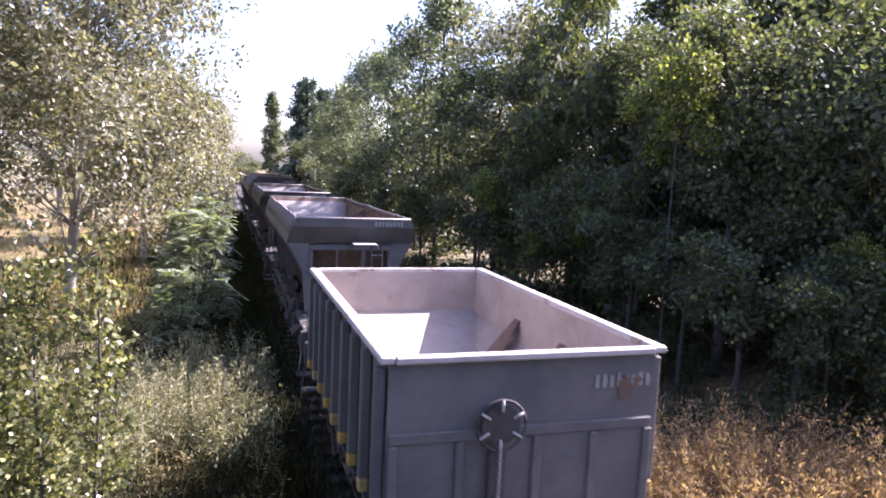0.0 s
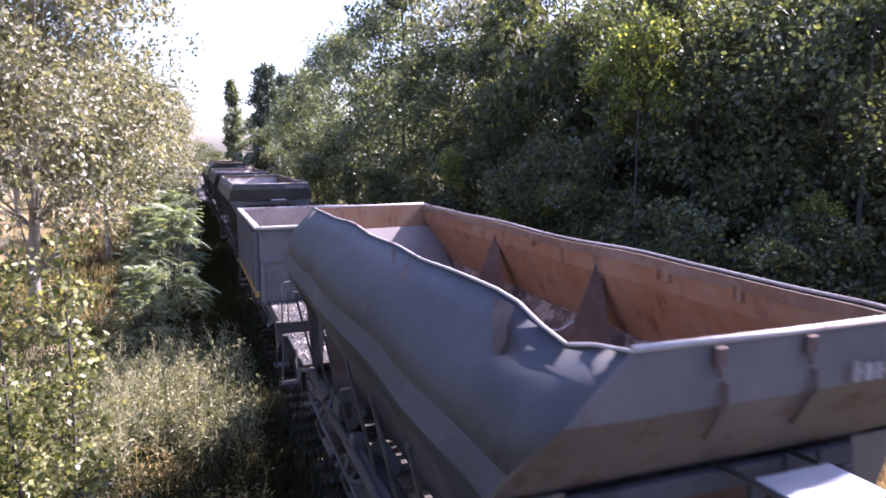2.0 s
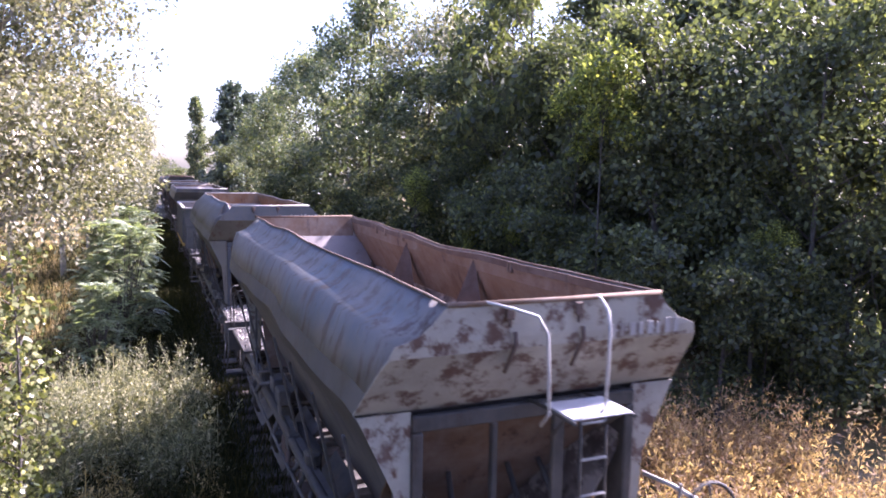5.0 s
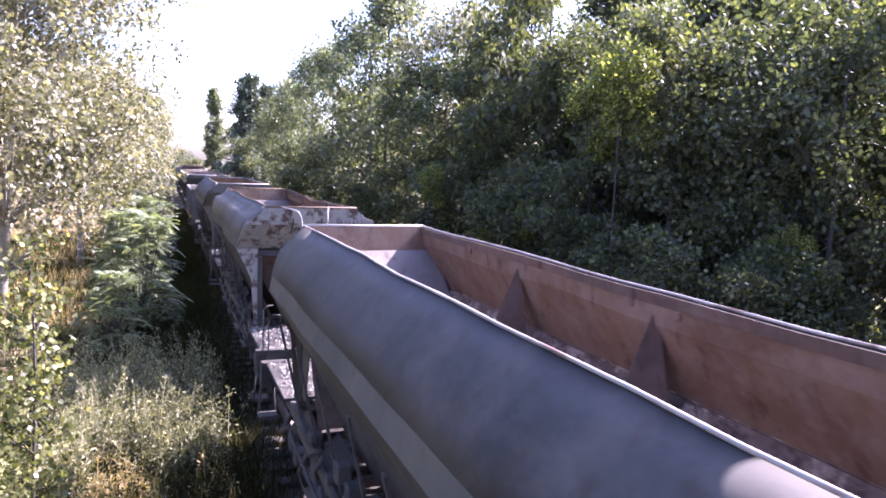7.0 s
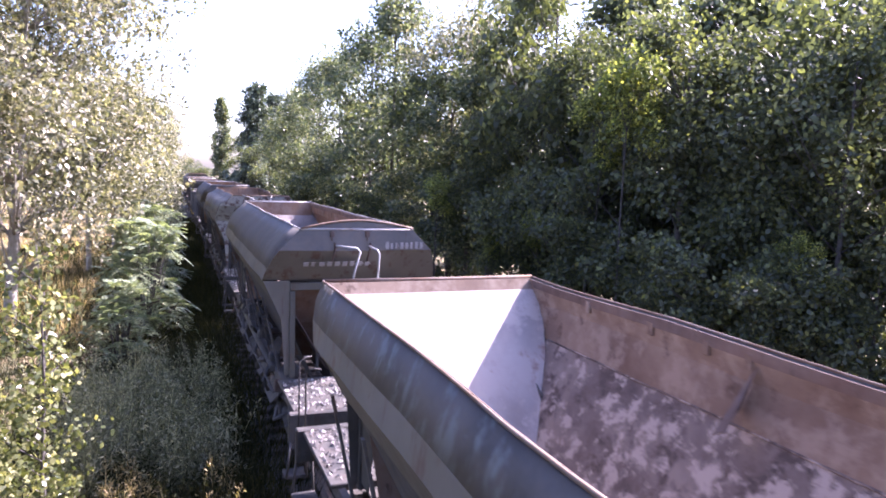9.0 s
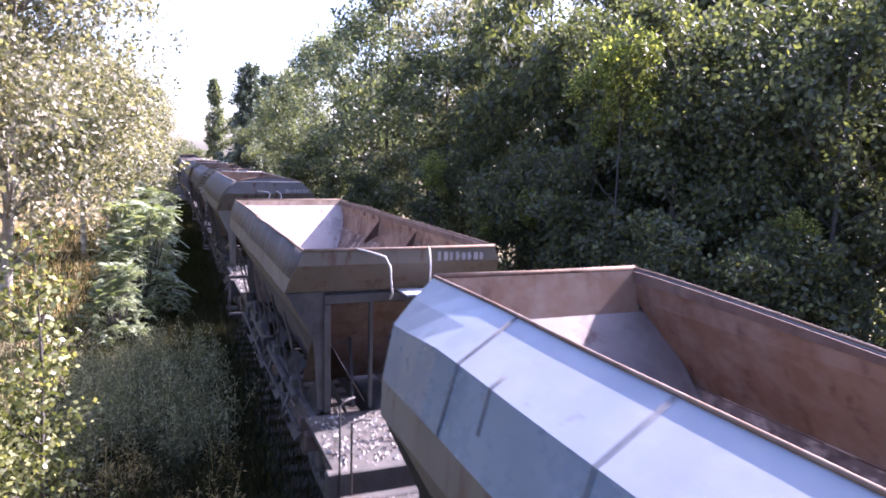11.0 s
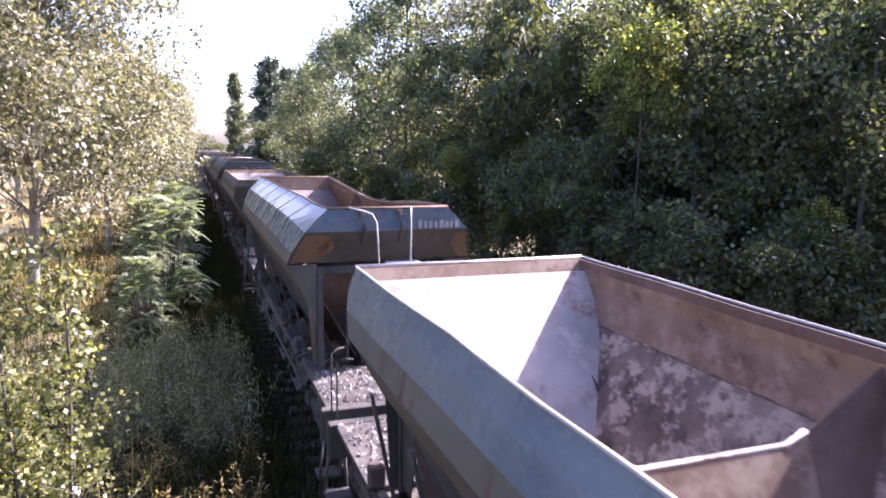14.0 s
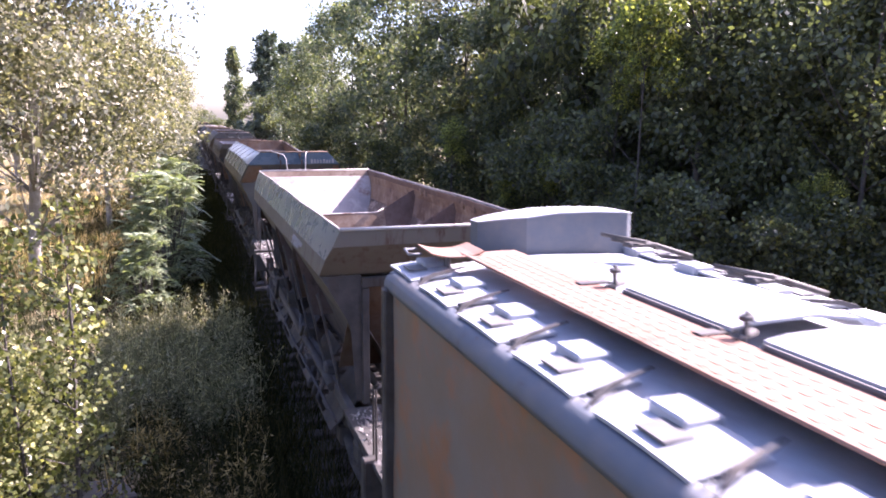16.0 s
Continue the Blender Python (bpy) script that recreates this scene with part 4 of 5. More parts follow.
    for k in range(int(length / 1.2)):
        y = h - 0.3 - k * 1.2
        bm = bmesh.new()
        box(bm, (-0.66, y - 0.01, roof_z(0.66) - 0.02), (-0.64, y + 0.01, 4.029))
        box(bm, (-0.46, y - 0.01, roof_z(0.46) - 0.02), (-0.44, y + 0.01, 4.029))
        part("walkway_bracket", bm, DARK, w)
    for k in range(8):
        y = h - 1.78 - k * 1.24
        lo, hi = y - 1.16, y - 0.16
        bm = bmesh.new()
        rows = [[(x, q, z) for x, z in ((-0.36, 3.93), (-0.355, 4.085), (-0.2, 4.105), (0.25, 4.11), (0.6, 4.06), (0.78, 3.95))] for q in np.linspace(lo, hi, 4)]
        sheet(bm, rows, 0.02)
        part("ridge_hatch", bm, ROOF, w, "long pale roof hatch cover")
        # Black strip paints the shade on the hatch side turned from the sun.
        bm = bmesh.new()
        box(bm, (-0.40, lo + 0.03, 3.935), (-0.363, hi - 0.02, 4.075), 0.01)
        part("hatch_edge", bm, DARK, w)
        bm = bmesh.new()
        tube(bm, [(-0.33, y, 3.92), (-0.33, y, 4.2)], 0.018, 7)
        tube(bm, [(-0.33, y, 4.15), (-0.33, y, 4.175)], 0.045, 8)
        tube(bm, [(-0.42, y - 0.03, 4.05), (-0.22, y + 0.05, 4.06)], 0.022, 6)
        box(bm, (-0.55, y + 0.08, 4.05), (-0.3, y + 0.16, 4.062))
        part("screw_clamp", bm, DARK, w)
    for k in range(5):
        y = h - 0.4 - k * 1.5
        bm = bmesh.new()
        tube(bm, [(0.55, y, 4.12), (0.95, y - 0.1, 4.06), (1.3, y - 0.2, 3.95)], 0.025, 6)
        tube(bm, [(0.5, y + 0.1, 4.15), (0.75, y - 0.25, 4.12)], 0.02, 6)
        box(bm, (0.62, y - 0.2, 4.06), (0.9, y - 0.06, 4.10), 0.01)
        part("hatch_clamp", bm, DUSTY, w)
    # bent plate at the walkway's end and the upstand at the front of the roof
    bm = bmesh.new()
    sheet(bm, [[(lerp(-1.17, -0.70, q) - 0.06 * k, h + 0.12 - 0.56 * k + 0.03 * math.sin(q * 5), 4.02 + 0.05 * (2 * q - 1) ** 2 + 0.02 * k) for q in np.linspace(0, 1, 7)] for k in np.linspace(0, 1, 5)], 0.012)
    part("bent_plate", bm, WALKWAY, w, "bent reddish sheet at the roof end")
    bm = bmesh.new()
    tube(bm, [(-1.0, h - 0.2, 3.84), (-1.0, h - 0.2, 4.02)], 0.03, 6)
    part("plate_stand", bm, ROOFBLUE, w)
    bm = bmesh.new()
    tube(bm, [(-1.18, h + 0.09, 4.03), (-1.30, h + 0.09, 4.03), (-1.34, h - 0.16, 4.03), (-1.22, h - 0.16, 4.03)], 0.014, 5)
    part("plate_frame", bm, ROOFBLUE, w)
    plan = [(-0.50, 0.50, 4.21), (-0.50, 0.32, 4.21), (-0.32, 0.16, 4.25), (-0.12, 0.02, 4.28), (0.2, 0.02, 4.31), (0.6, 0.02, 4.31), (1.0, 0.02, 4.29), (1.08, 0.08, 4.28), (1.08, 0.50, 4.27)]
    bm = bmesh.new()
    sheet(bm, [[(x, h + y, z), (x + 0.02, h + y, 3.6)] for x, y, z in plan], 0.014)
    hood = part("upstand_hood", bm, ROOFBLUE, w, "blue-grey sheet hood at the roof end")
    bm = bmesh.new()
    sheet(bm, [[(x, h + y - 0.01, z + 0.012), (x, h + 0.52, z + 0.004)] for x, y, z in plan[1:8]], 0.012)
    part("hood_top", bm, ROOF, hood)
    bm = bmesh.new()
    box(bm, (-0.22, -h - 1.2, 0.95), (0.22, h + 1.2, 1.34), 0.02)
    box(bm, (-1.4, -h, 1.2), (1.4, h, 1.5), 0.02)
    part("underframe", bm, DARK, w)
    side_gear(w, h, rng)
    for s in (-1, 1):
        bogie(w, s * (h - 1.2))
        platform(w, s * h, s, 1.3, rng)
    bm = bmesh.new()
    for x in (-1.45, -1.15):
        tube(bm, [(x, h + 0.06, 1.5), (x, h + 0.06, 3.7)], 0.018, 6)
    for k in range(7):
        tube(bm, [(-1.45, h + 0.06, 1.7 + 0.3 * k), (-1.15, h + 0.06, 1.7 + 0.3 * k)], 0.013, 6)
    part("ladder", bm, RAILING, w)
    return w


TRAIN = []


def in_train(w, far, near):
    TRAIN.append((w, (far + near) / 2))


in_train(ballast_wagon(5.77, 1.53, 3.30, 11), 12.32, 6.55)
in_train(hopper_wagon(9.43, 1.018, 4.153, ROUND, SMOKE, SMOKE, ORANGE, RIM, GREY, 21, "grey open hopper wagon with dented corner and orange rusty inside", low_end=TAN,
                      step=1, notch=True, dents=0.05, front=2.0, back=2.0), 1.5, -7.93)
in_train(hopper_wagon(10.0, 1.018, 4.153, DENTED, WORN, DUSTY, RUST, RUST, CREAM, 22, "worn blue open hopper wagon with bare dark patches and brown inside",
                      low_end=CREAM, step=1, hoops=True, dents=0.075, sag=0.06, front=2.0, back=2.0), -12.29, -22.3)
in_train(hopper_wagon(9.97, 1.018, 4.153, ROUND, DUSTY, OLIVE, RUST, RIM, GREY, 23, "dusty brown-grey open hopper wagon with arched rear end",
                      step=1, arch=True, low_end=TAN, rails=True, scrawl=True, dents=0.04, front=2.0, back=1.8), -26.74, -36.71)
in_train(hopper_wagon(9.85, 1.412, 3.849, WIDE, FLAKED, TAN, INNER, RUST, TAN, 24, "low wide open hopper wagon with flaking grey sides and pale chutes", ridge=False, step=1, hoops=True,
                      dents=0.03, front=1.8, back=1.8), -40.56, -50.41)
# Upper plates get the lightened blue that imitates grazing sun.
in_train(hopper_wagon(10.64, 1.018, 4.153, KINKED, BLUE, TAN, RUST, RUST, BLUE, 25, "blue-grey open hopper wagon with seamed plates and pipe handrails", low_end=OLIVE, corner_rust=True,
                      upper_mat=LITBLUE, swell=SWOLLEN, step=1, hoops=True, seams=6, dents=0.012, sag=0.26, front=1.8, back=1.8), -54.26, -64.9)
in_train(hopper_wagon(9.98, 1.412, 3.849, WIDE, BLUE, TAN, INNER, RIM, TAN, 26, "low wide open hopper wagon with blue-grey upper sides and tan end",
                      upper_mat=BLUE, dents=0.015, front=1.8, back=1.4), -68.59, -78.57)
in_train(covered_wagon(12.5, 27), -81.0, -93.5)
in_train(hopper_wagon(10.0, 1.412, 3.849, WIDE, GREY, GREY, INNER, RIM, GREY, 28, "grey wide open hopper wagon with a ladder on the end",
                      step=1, dents=0.03, front=1.8, back=1.8), 27.0, 17.0)
in_train(hopper_wagon(10.0, 1.412, 3.849, WIDE, DUSTY, DUSTY, INNER, RIM, DUSTY, 29, "dusty wide open hopper wagon far down the train",
                      dents=0.03, front=1.8, back=1.8), 41.0, 31.0)
in_train(hopper_wagon(10.0, 1.018, 4.153, ROUND, DUSTY, TAN, RUST, RUST, DUSTY, 30, "brown-grey open hopper wagon far down the train",
                      dents=0.03, front=1.8, back=1.8), 55.0, 45.0)
in_train(hopper_wagon(10.0, 1.412, 3.849, WIDE, GREY, TAN, INNER, RIM, TAN, 31, "grey open hopper wagon at the distant head of the train",
                      dents=0.03, front=1.8, back=1.8), 69.0, 59.0)


# ---------------------------------------------------------------- trees and plants
def tree(name, label, height, crown_lo, radius, leaf_mat, bark, seed, clumps, per, size, trunk=0.16, spread=0.5, shape="oval", group="", lean=(0, 0)):
    """Tapered trunk, limbs reaching into the crown, and clumps of leaves with gaps."""
    rng = np.random.default_rng(seed)
    t = thing(name, label, "tree", group)
    bm = bmesh.new()
    top = Vector((lean[0], lean[1], height * 0.9))
    line = [Vector((0.12 * math.sin(k * 2.1 + seed), 0.12 * math.cos(k * 1.7 + seed), 0)) * k + Vector((0, 0, -0.3)).lerp(top, k) for k in np.linspace(0, 1, 9)]
    tube(bm, line, trunk, 9, trunk * 0.2)
    part("trunk", bm, bark, t)
    centres = []
    bm = bmesh.new()
    tube(bm, line, trunk * 0.5, 5, trunk * 0.1)

    def envelope(u):
        if shape == "cone":
            return radius * (1 - u) + 0.15
        if shape == "column":
            return radius * min(1, (1 - u) * 3 + 0.15) * min(1, u * 3 + 0.3)
        if shape == "hedge":
            return radius * (1 - 0.6 * u ** 3)
        return radius * math.sqrt(max(0.0, 1 - (2 * u - 0.9) ** 2 / 1.25))

    each = 4 if shape in ("cone", "column") else 15
    for k in range(max(8, clumps // each)):
        u = rng.uniform(0, 1)
        z = crown_lo + (height - crown_lo) * u
        a = rng.uniform(0, 2 * math.pi)
        d = envelope(u) * rng.uniform(0.06, 1.0) ** 0.5 * (0.9 + 0.5 * noise.noise(Vector((math.cos(a) * 1.5, math.sin(a) * 1.5, z * 0.6 + seed))))
        out = Vector((math.cos(a), math.sin(a), 0.35))
        p = Vector((d * out.x + lean[0] * u, d * out.y + lean[1] * u, z))
        lobe = radius * rng.uniform(0.12, 0.24)
        if shape in ("cone", "column"):
            lobe = radius * 0.13
        for j in range(each):
            off = Vector(np.clip(rng.normal(size=3), -1.5, 1.5)) * lobe
            off.z = off.z * (1.05 if shape == "oval" else 0.7) - 0.2 * abs(off.dot(out))
            centres.append(p + off + out * abs(off.dot(out)) * 0.5)
        f = max(0.12, min(0.95, (z - d * 0.7) / (height * 0.9)))
        root = line[int(f * 8)]
        mid = root.lerp(p, 0.5) + Vector((0, 0, -0.12 * d))
        tube(bm, [root, mid, p], trunk * 0.2, 5, 0.01)
    part("branching", bm, bark, t)
    sp = np.array([spread, spread, spread]) * 0.72
    cloud("crown", leaves(rng, [tuple(c) for c in centres], sp, per, size), 0, leaf_mat, t)
    return t


def put(t, x, y, rot=0.0, scale=1.0, zscale=None):
    t.matrix_basis = pose(x, y, GROUND_Z, 0, 0, rot) @ Matrix.Diagonal((scale, scale, zscale or scale, 1))
    return t


def again(t, x, y, rot, scale, zscale=None, label=""):
    o = copy_thing(t, pose(x, y, GROUND_Z, 0, 0, rot))
    o.scale = (scale, scale, zscale or scale)
    if label:
        tagged(o, label)
    return o


# right of the line: a dense shady wood edge
WOOD = "trees of the wood edge"
maple_a = put(tree("maple_tree", "dense dark green maple with leaves down to the ground", 10.0, 0.4, 3.6, LEAF, BARK, 1, 620, 52, 0.165, 0.18, 0.28, "hedge", WOOD), 10.7, 16.6)
maple_b = put(tree("maple_tree", "shady green maple with a few yellowing sprays", 10.2, 0.3, 3.4, LEAF, BARK, 2, 620, 52, 0.16, 0.16, 0.28, "hedge", WOOD), 10.8, 21.5, 40)
maple_c = put(tree("maple_tree", "dark green bushy tree at the wood edge", 9.0, 0.2, 3.2, LEAF, BARK, 3, 560, 52, 0.16, 0.15, 0.28, "hedge", WOOD), 12.8, 12.9, 230, 0.95, 1.05)
maple_far = put(tree("maple_tree", "dark green maple deeper in the wood", 10.2, 0.3, 3.5, LEAF, BARK, 4, 440, 22, 0.29, 0.17, 0.32, "hedge", WOOD), 19.5, 3.5, 75, 1.1)
bush = put(tree("maple_bush", "low dark green bush in front of the trees", 4.4, 0.05, 1.55, LEAF, BARK, 15, 150, 34, 0.14, 0.09, 0.17, "hedge", "bushes of the wood edge"), 8.3, 13.0)
for x, y, r, s, zs, src in [(17.8, 0.5, 120, 1.0, 1.0, maple_a), (11.3, 25.0, 20, 1.05, 1.32, maple_far), (13.6, 18.8, 215, 1.05, 1.18, maple_far), (14.6, 15.2, 95, 1.0, 1.1, maple_far), (11.5, 27.5, 260, 1.0, 1.05, maple_a), (10.5, 34.0, 75, 1.0, 1.05, maple_far), (17.4, 17.0, 140, 1.0, 1.3, maple_far),
                            (11.5, -3.0, 200, 1.0, 1.0, maple_far), (11.0, -9.5, 10, 1.0, 0.95, maple_far), (10.4, -14.0, 80, 0.95, 0.9, maple_far),
                            (16.2, 18.5, 300, 1.2, 1.2, maple_far), (16.0, 25.0, 20, 1.2, 1.25, maple_far), (14.5, -6.0, 30, 1.15, 1.1, maple_far),
                            (10.5, 48.0, 160, 1.0, 1.05, maple_far), (16.0, 40.0, 260, 1.15, 1.3, maple_far), (9.5, 56.0, 190, 1.0, 0.9, maple_far),
                            (9.0, 66.0, 20, 1.05, 1.1, maple_far), (14.5, 54.0, 60, 1.2, 1.2, maple_far), (9.5, 78.0, 110, 1.1, 1.15, maple_far),
                            (23.5, 2.0, 10, 1.3, 1.1, maple_far), (24.0, 10.0, 100, 1.3, 1.05, maple_far), (22.5, 20.0, 190, 1.3, 1.4, maple_far), (21.5, 26.0, 280, 1.3, 1.4, maple_far), (21.0, 34.0, 40, 1.3, 1.3, maple_far)]:
    again(src, x, y, r, s, zs)
for x, y, r, s in [(8.5, 18.0, 60, 1.05), (8.0, 24.0, 130, 1.0), (8.4, 30.5, 200, 1.05), (7.6, 38.0, 30, 1.05), (8.9, 11.9, 90, 0.85), (7.2, 47.0, 150, 1.05), (7.0, 58.0, 0, 1.2), (10.3, 12.4, 75, 0.9), (8.7, 15.6, 160, 0.9)]:
    again(bush, x, y, r, s)
yellow = put(tree("maple_branch_tree", "young maple with bright yellow-green sunlit sprays", 9.0, 6.7, 0.95, LEAFYEL, BARK, 5, 60, 34, 0.14, 0.04, 0.26, "oval", WOOD), 8.2, 15.8)
# The copy at (7.3, 27.5) is added; its pale leaves imitate sunlit sprays.
for x, y, r, s in [(8.6, 21.0, 100, 0.5), (10.4, 12.0, 200, 0.5), (9.2, 18.6, 290, 0.95), (7.3, 27.5, 30, 0.62), (10.7, 11.5, 150, 0.42), (7.9, 23.2, 200, 0.4)]:
    again(yellow, x, y, r, s, label="small yellow-green maple among dark trees")
ash = put(tree("ash_tree", "tall light green ash with an open pointed crown", 15.4, 2.5, 3.3, LEAFASH, BARK, 6, 480, 26, 0.28, 0.13, 0.34, "oval", WOOD), 9.2, 40.5)
for x, y, r, s, zs in [(9.6, 46.5, 90, 0.95, 0.93), (9.0, 53.5, 200, 0.95, 0.90), (8.8, 61.0, 290, 0.95, 0.9), (8.6, 71.0, 20, 1.0, 0.84), 
                       (10.2, 36.0, 250, 0.85, 0.70), (10.2, 31.0, 330, 0.8, 0.66), (12.6, 29.0, 160, 0.9, 0.90), (14.0, 24.0, 45, 0.9, 0.85), (15.5, 19.5, 200, 0.85, 0.78)]:
    again(ash, x, y, r, s, zs)
willow = put(tree("willow_tree", "tall grey-green weeping willow behind the wood edge", 15.5, 5.0, 4.2, LEAFPALE, BARK, 7, 300, 55, 0.22, 0.25, 0.5, "oval", WOOD), 14.0, 36.5)

thin = put(tree("ash_sapling_tree", "thin airy young tree letting sunlight through", 9.6, 2.6, 2.7, LEAF, BARK, 14, 240, 22, 0.17, 0.10, 0.42, "oval", WOOD), 11.6, 12.0)
for x, y, r, s in [(14.6, 12.4, 170, 1.05), (13.4, 11.2, 260, 1.0), (18.5, 7.5, 30, 1.0)]:
    again(thin, x, y, r, s)
for x, y, r, s in [(10.8, 11.6, 10, 0.42), (12.5, 14.0, 120, 0.5), (12.2, 11.2, 220, 0.42), (14.0, 9.5, 300, 0.48), (14.5, 13.5, 70, 0.5), (13.6, 5.8, 170, 0.45), (16.5, 11.5, 30, 0.55), (15.0, 3.0, 60, 0.4)]:
    again(bush, x, y, r, s * 2.3)

# left of the line
LEFT = "trees beside the field"
poplar = put(tree("white_poplar_tree", "tall white poplar with pale dusty sunlit leaves", 14.8, 4.0, 4.8, LEAFPALE, PALEBARK, 8, 1650, 36, 0.175, 0.22, 0.28, "oval", LEFT, lean=(1.0, 0)), -8.4, 27.5)
# Out-of-view maples added to block sky light from wagon ends and shaded ground.
for x, y, r, s, zs in [(-11.5, -4.0, 15, 1.0, 1.1), (-13.5, 4.5, 130, 1.05, 1.15), (-9.8, -13.0, 220, 1.0, 1.2), (-9.2, -23.0, 300, 1.05, 1.25), (-8.2, -34.0, 50, 1.0, 1.2),
                       (9.2, -22.0, 170, 1.0, 1.1), (9.0, -31.0, 250, 1.05, 1.2), (7.5, -42.0, 20, 1.0, 1.2), (-7.0, -47.0, 110, 1.1, 1.2), (6.5, -60.0, 60, 1.1, 1.2), (-6.2, -66.0, 190, 1.1, 1.2)]:
    again(maple_far, x, y, r, s, zs, "unseen maple behind the view, added to cut the sky light")
poplar_low = put(tree("poplar_bush", "pale bushy young poplar close to the track", 7.0, 0.3, 2.8, LEAFPALE, PALEBARK, 19, 320, 24, 0.29, 0.12, 0.4, "hedge", LEFT), -4.6, 41.0, 0, 0.5)
poplar_b = put(tree("white_poplar_tree", "pale leafy poplar of middle height", 9.6, 3.8, 2.9, LEAFPALE, PALEBARK, 9, 500, 36, 0.22, 0.15, 0.36, "oval", LEFT), -7.0, 39.0)
poplar_far = put(tree("white_poplar_tree", "pale dusty poplar standing across the field", 14.6, 3.5, 4.8, LEAFPALE, PALEBARK, 18, 700, 24, 0.27, 0.22, 0.42, "oval", LEFT), -16.5, 33.0, 100)
for x, y, r, s, zs, src in [(-13.5, 24.0, 50, 1.0, 1.0, poplar_far), (-10.5, 47.0, 160, 1.1, 1.1, poplar_b), (-6.6, 50.0, 220, 1.05, 1.05, poplar_b),
                            (-7.2, 62.0, 20, 0.74, 0.79, poplar_far), (-15.0, 60.0, 70, 1.1, 1.0, poplar_far), (-6.0, 76.0, 120, 0.81, 0.83, poplar_far), (-7.0, 92.0, 200, 0.87, 0.92, poplar_far),
                            (-22.0, 45.0, 20, 1.1, 1.0, poplar_far), (-24.0, 70.0, 140, 1.2, 1.1, poplar_far), (-5.2, 112.0, 60, 0.93, 0.86, poplar_far), (-13.5, 17.5, 190, 0.9, 0.95, poplar_far)]:
    again(src, x, y, r, s, zs)
lombardy = put(tree("lombardy_poplar", "slim upright poplar far down the line", 19.0, 0.6, 1.6, LEAFASH, BARK, 10, 420, 26, 0.5, 0.2, 0.42, "column", "far trees"), 6.5, 150.0)
conifer = put(tree("fir_tree", "dark conical fir beyond the wood edge", 16.5, 0.8, 4.2, PINE, BARK, 12, 700, 20, 0.5, 0.2, 0.34, "cone", "far trees"), 7.9, 101.0)
again(conifer, 10.6, 104.0, 70, 0.95)
for x, y, r, s, zs, src in [(0.6, 158.0, 0, 1.2, 0.55, maple_far), (9.5, 128.0, 40, 1.2, 1.1, maple_far), (-3.5, 165.0, 90, 1.3, 0.75, maple_far), (2.5, 178.0, 10, 1.3, 0.7, maple_far),
                            (-9.0, 140.0, 150, 1.3, 1.2, maple_far), (8.5, 90.0, 60, 1.1, 0.85, maple_far), (12.0, 116.0, 200, 1.3, 1.2, maple_far)]:
    again(src, x, y, r, s, zs, "hazy green tree at the far end of the line")


def sapling(height, seed, stems):
    """A clump of young poplar stems, leafed from the ground up."""
    rng = np.random.default_rng(seed)
    t = thing("poplar_sapling", "young poplar clump with glossy sunlit yellow-green leaves", "sapling", "saplings by the line")
    centres = []
    for k in range(stems):
        bm = bmesh.new()
        foot = Vector((rng.normal() * 0.5, rng.normal() * 0.5, -0.1))
        tip = foot + Vector((rng.normal() * 0.35, rng.normal() * 0.35, height * rng.uniform(0.6, 1.0)))
        pts = [foot.lerp(tip, f) + Vector((0.05 * math.sin(f * 5 + k), 0.05 * math.cos(f * 4 + k), 0)) for f in np.linspace(0, 1, 7)]
        tube(bm, pts, 0.035, 6, 0.008)
        for f in np.linspace(0.08, 0.95, 22):
            p = foot.lerp(tip, f)
            a = rng.uniform(0, 6.28)
            ln = (1 - f * 0.75) * rng.uniform(0.4, 0.95)
            q = p + Vector((math.cos(a) * ln, math.sin(a) * ln, ln * 0.7))
            tube(bm, [p, q], 0.011, 4, 0.004)
            centres += [tuple(p.lerp(q, g)) for g in (0.35, 0.65, 1.0)]
        part("stem", bm, BARK, t)
    cloud("leaf_crown", leaves(rng, centres, (0.13, 0.13, 0.11), 22, 0.078, flat=0.35, droop=0.5, shape=0.85), 0, LEAFSAP, t)
    return t


sap = put(sapling(5.2, 31, 6), -5.55, 9.6)
sap_b = put(sapling(4.2, 32, 6), -6.4, 8.2, 50)
for x, y, r, s in [(-6.9, 10.8, 160, 1.0), (-7.6, 9.2, 230, 0.95), (-8.6, 11.8, 310, 1.0), (-5.6, 11.5, 75, 0.6)]:
    again(sap if s > 0.8 else sap_b, x, y, r, s)


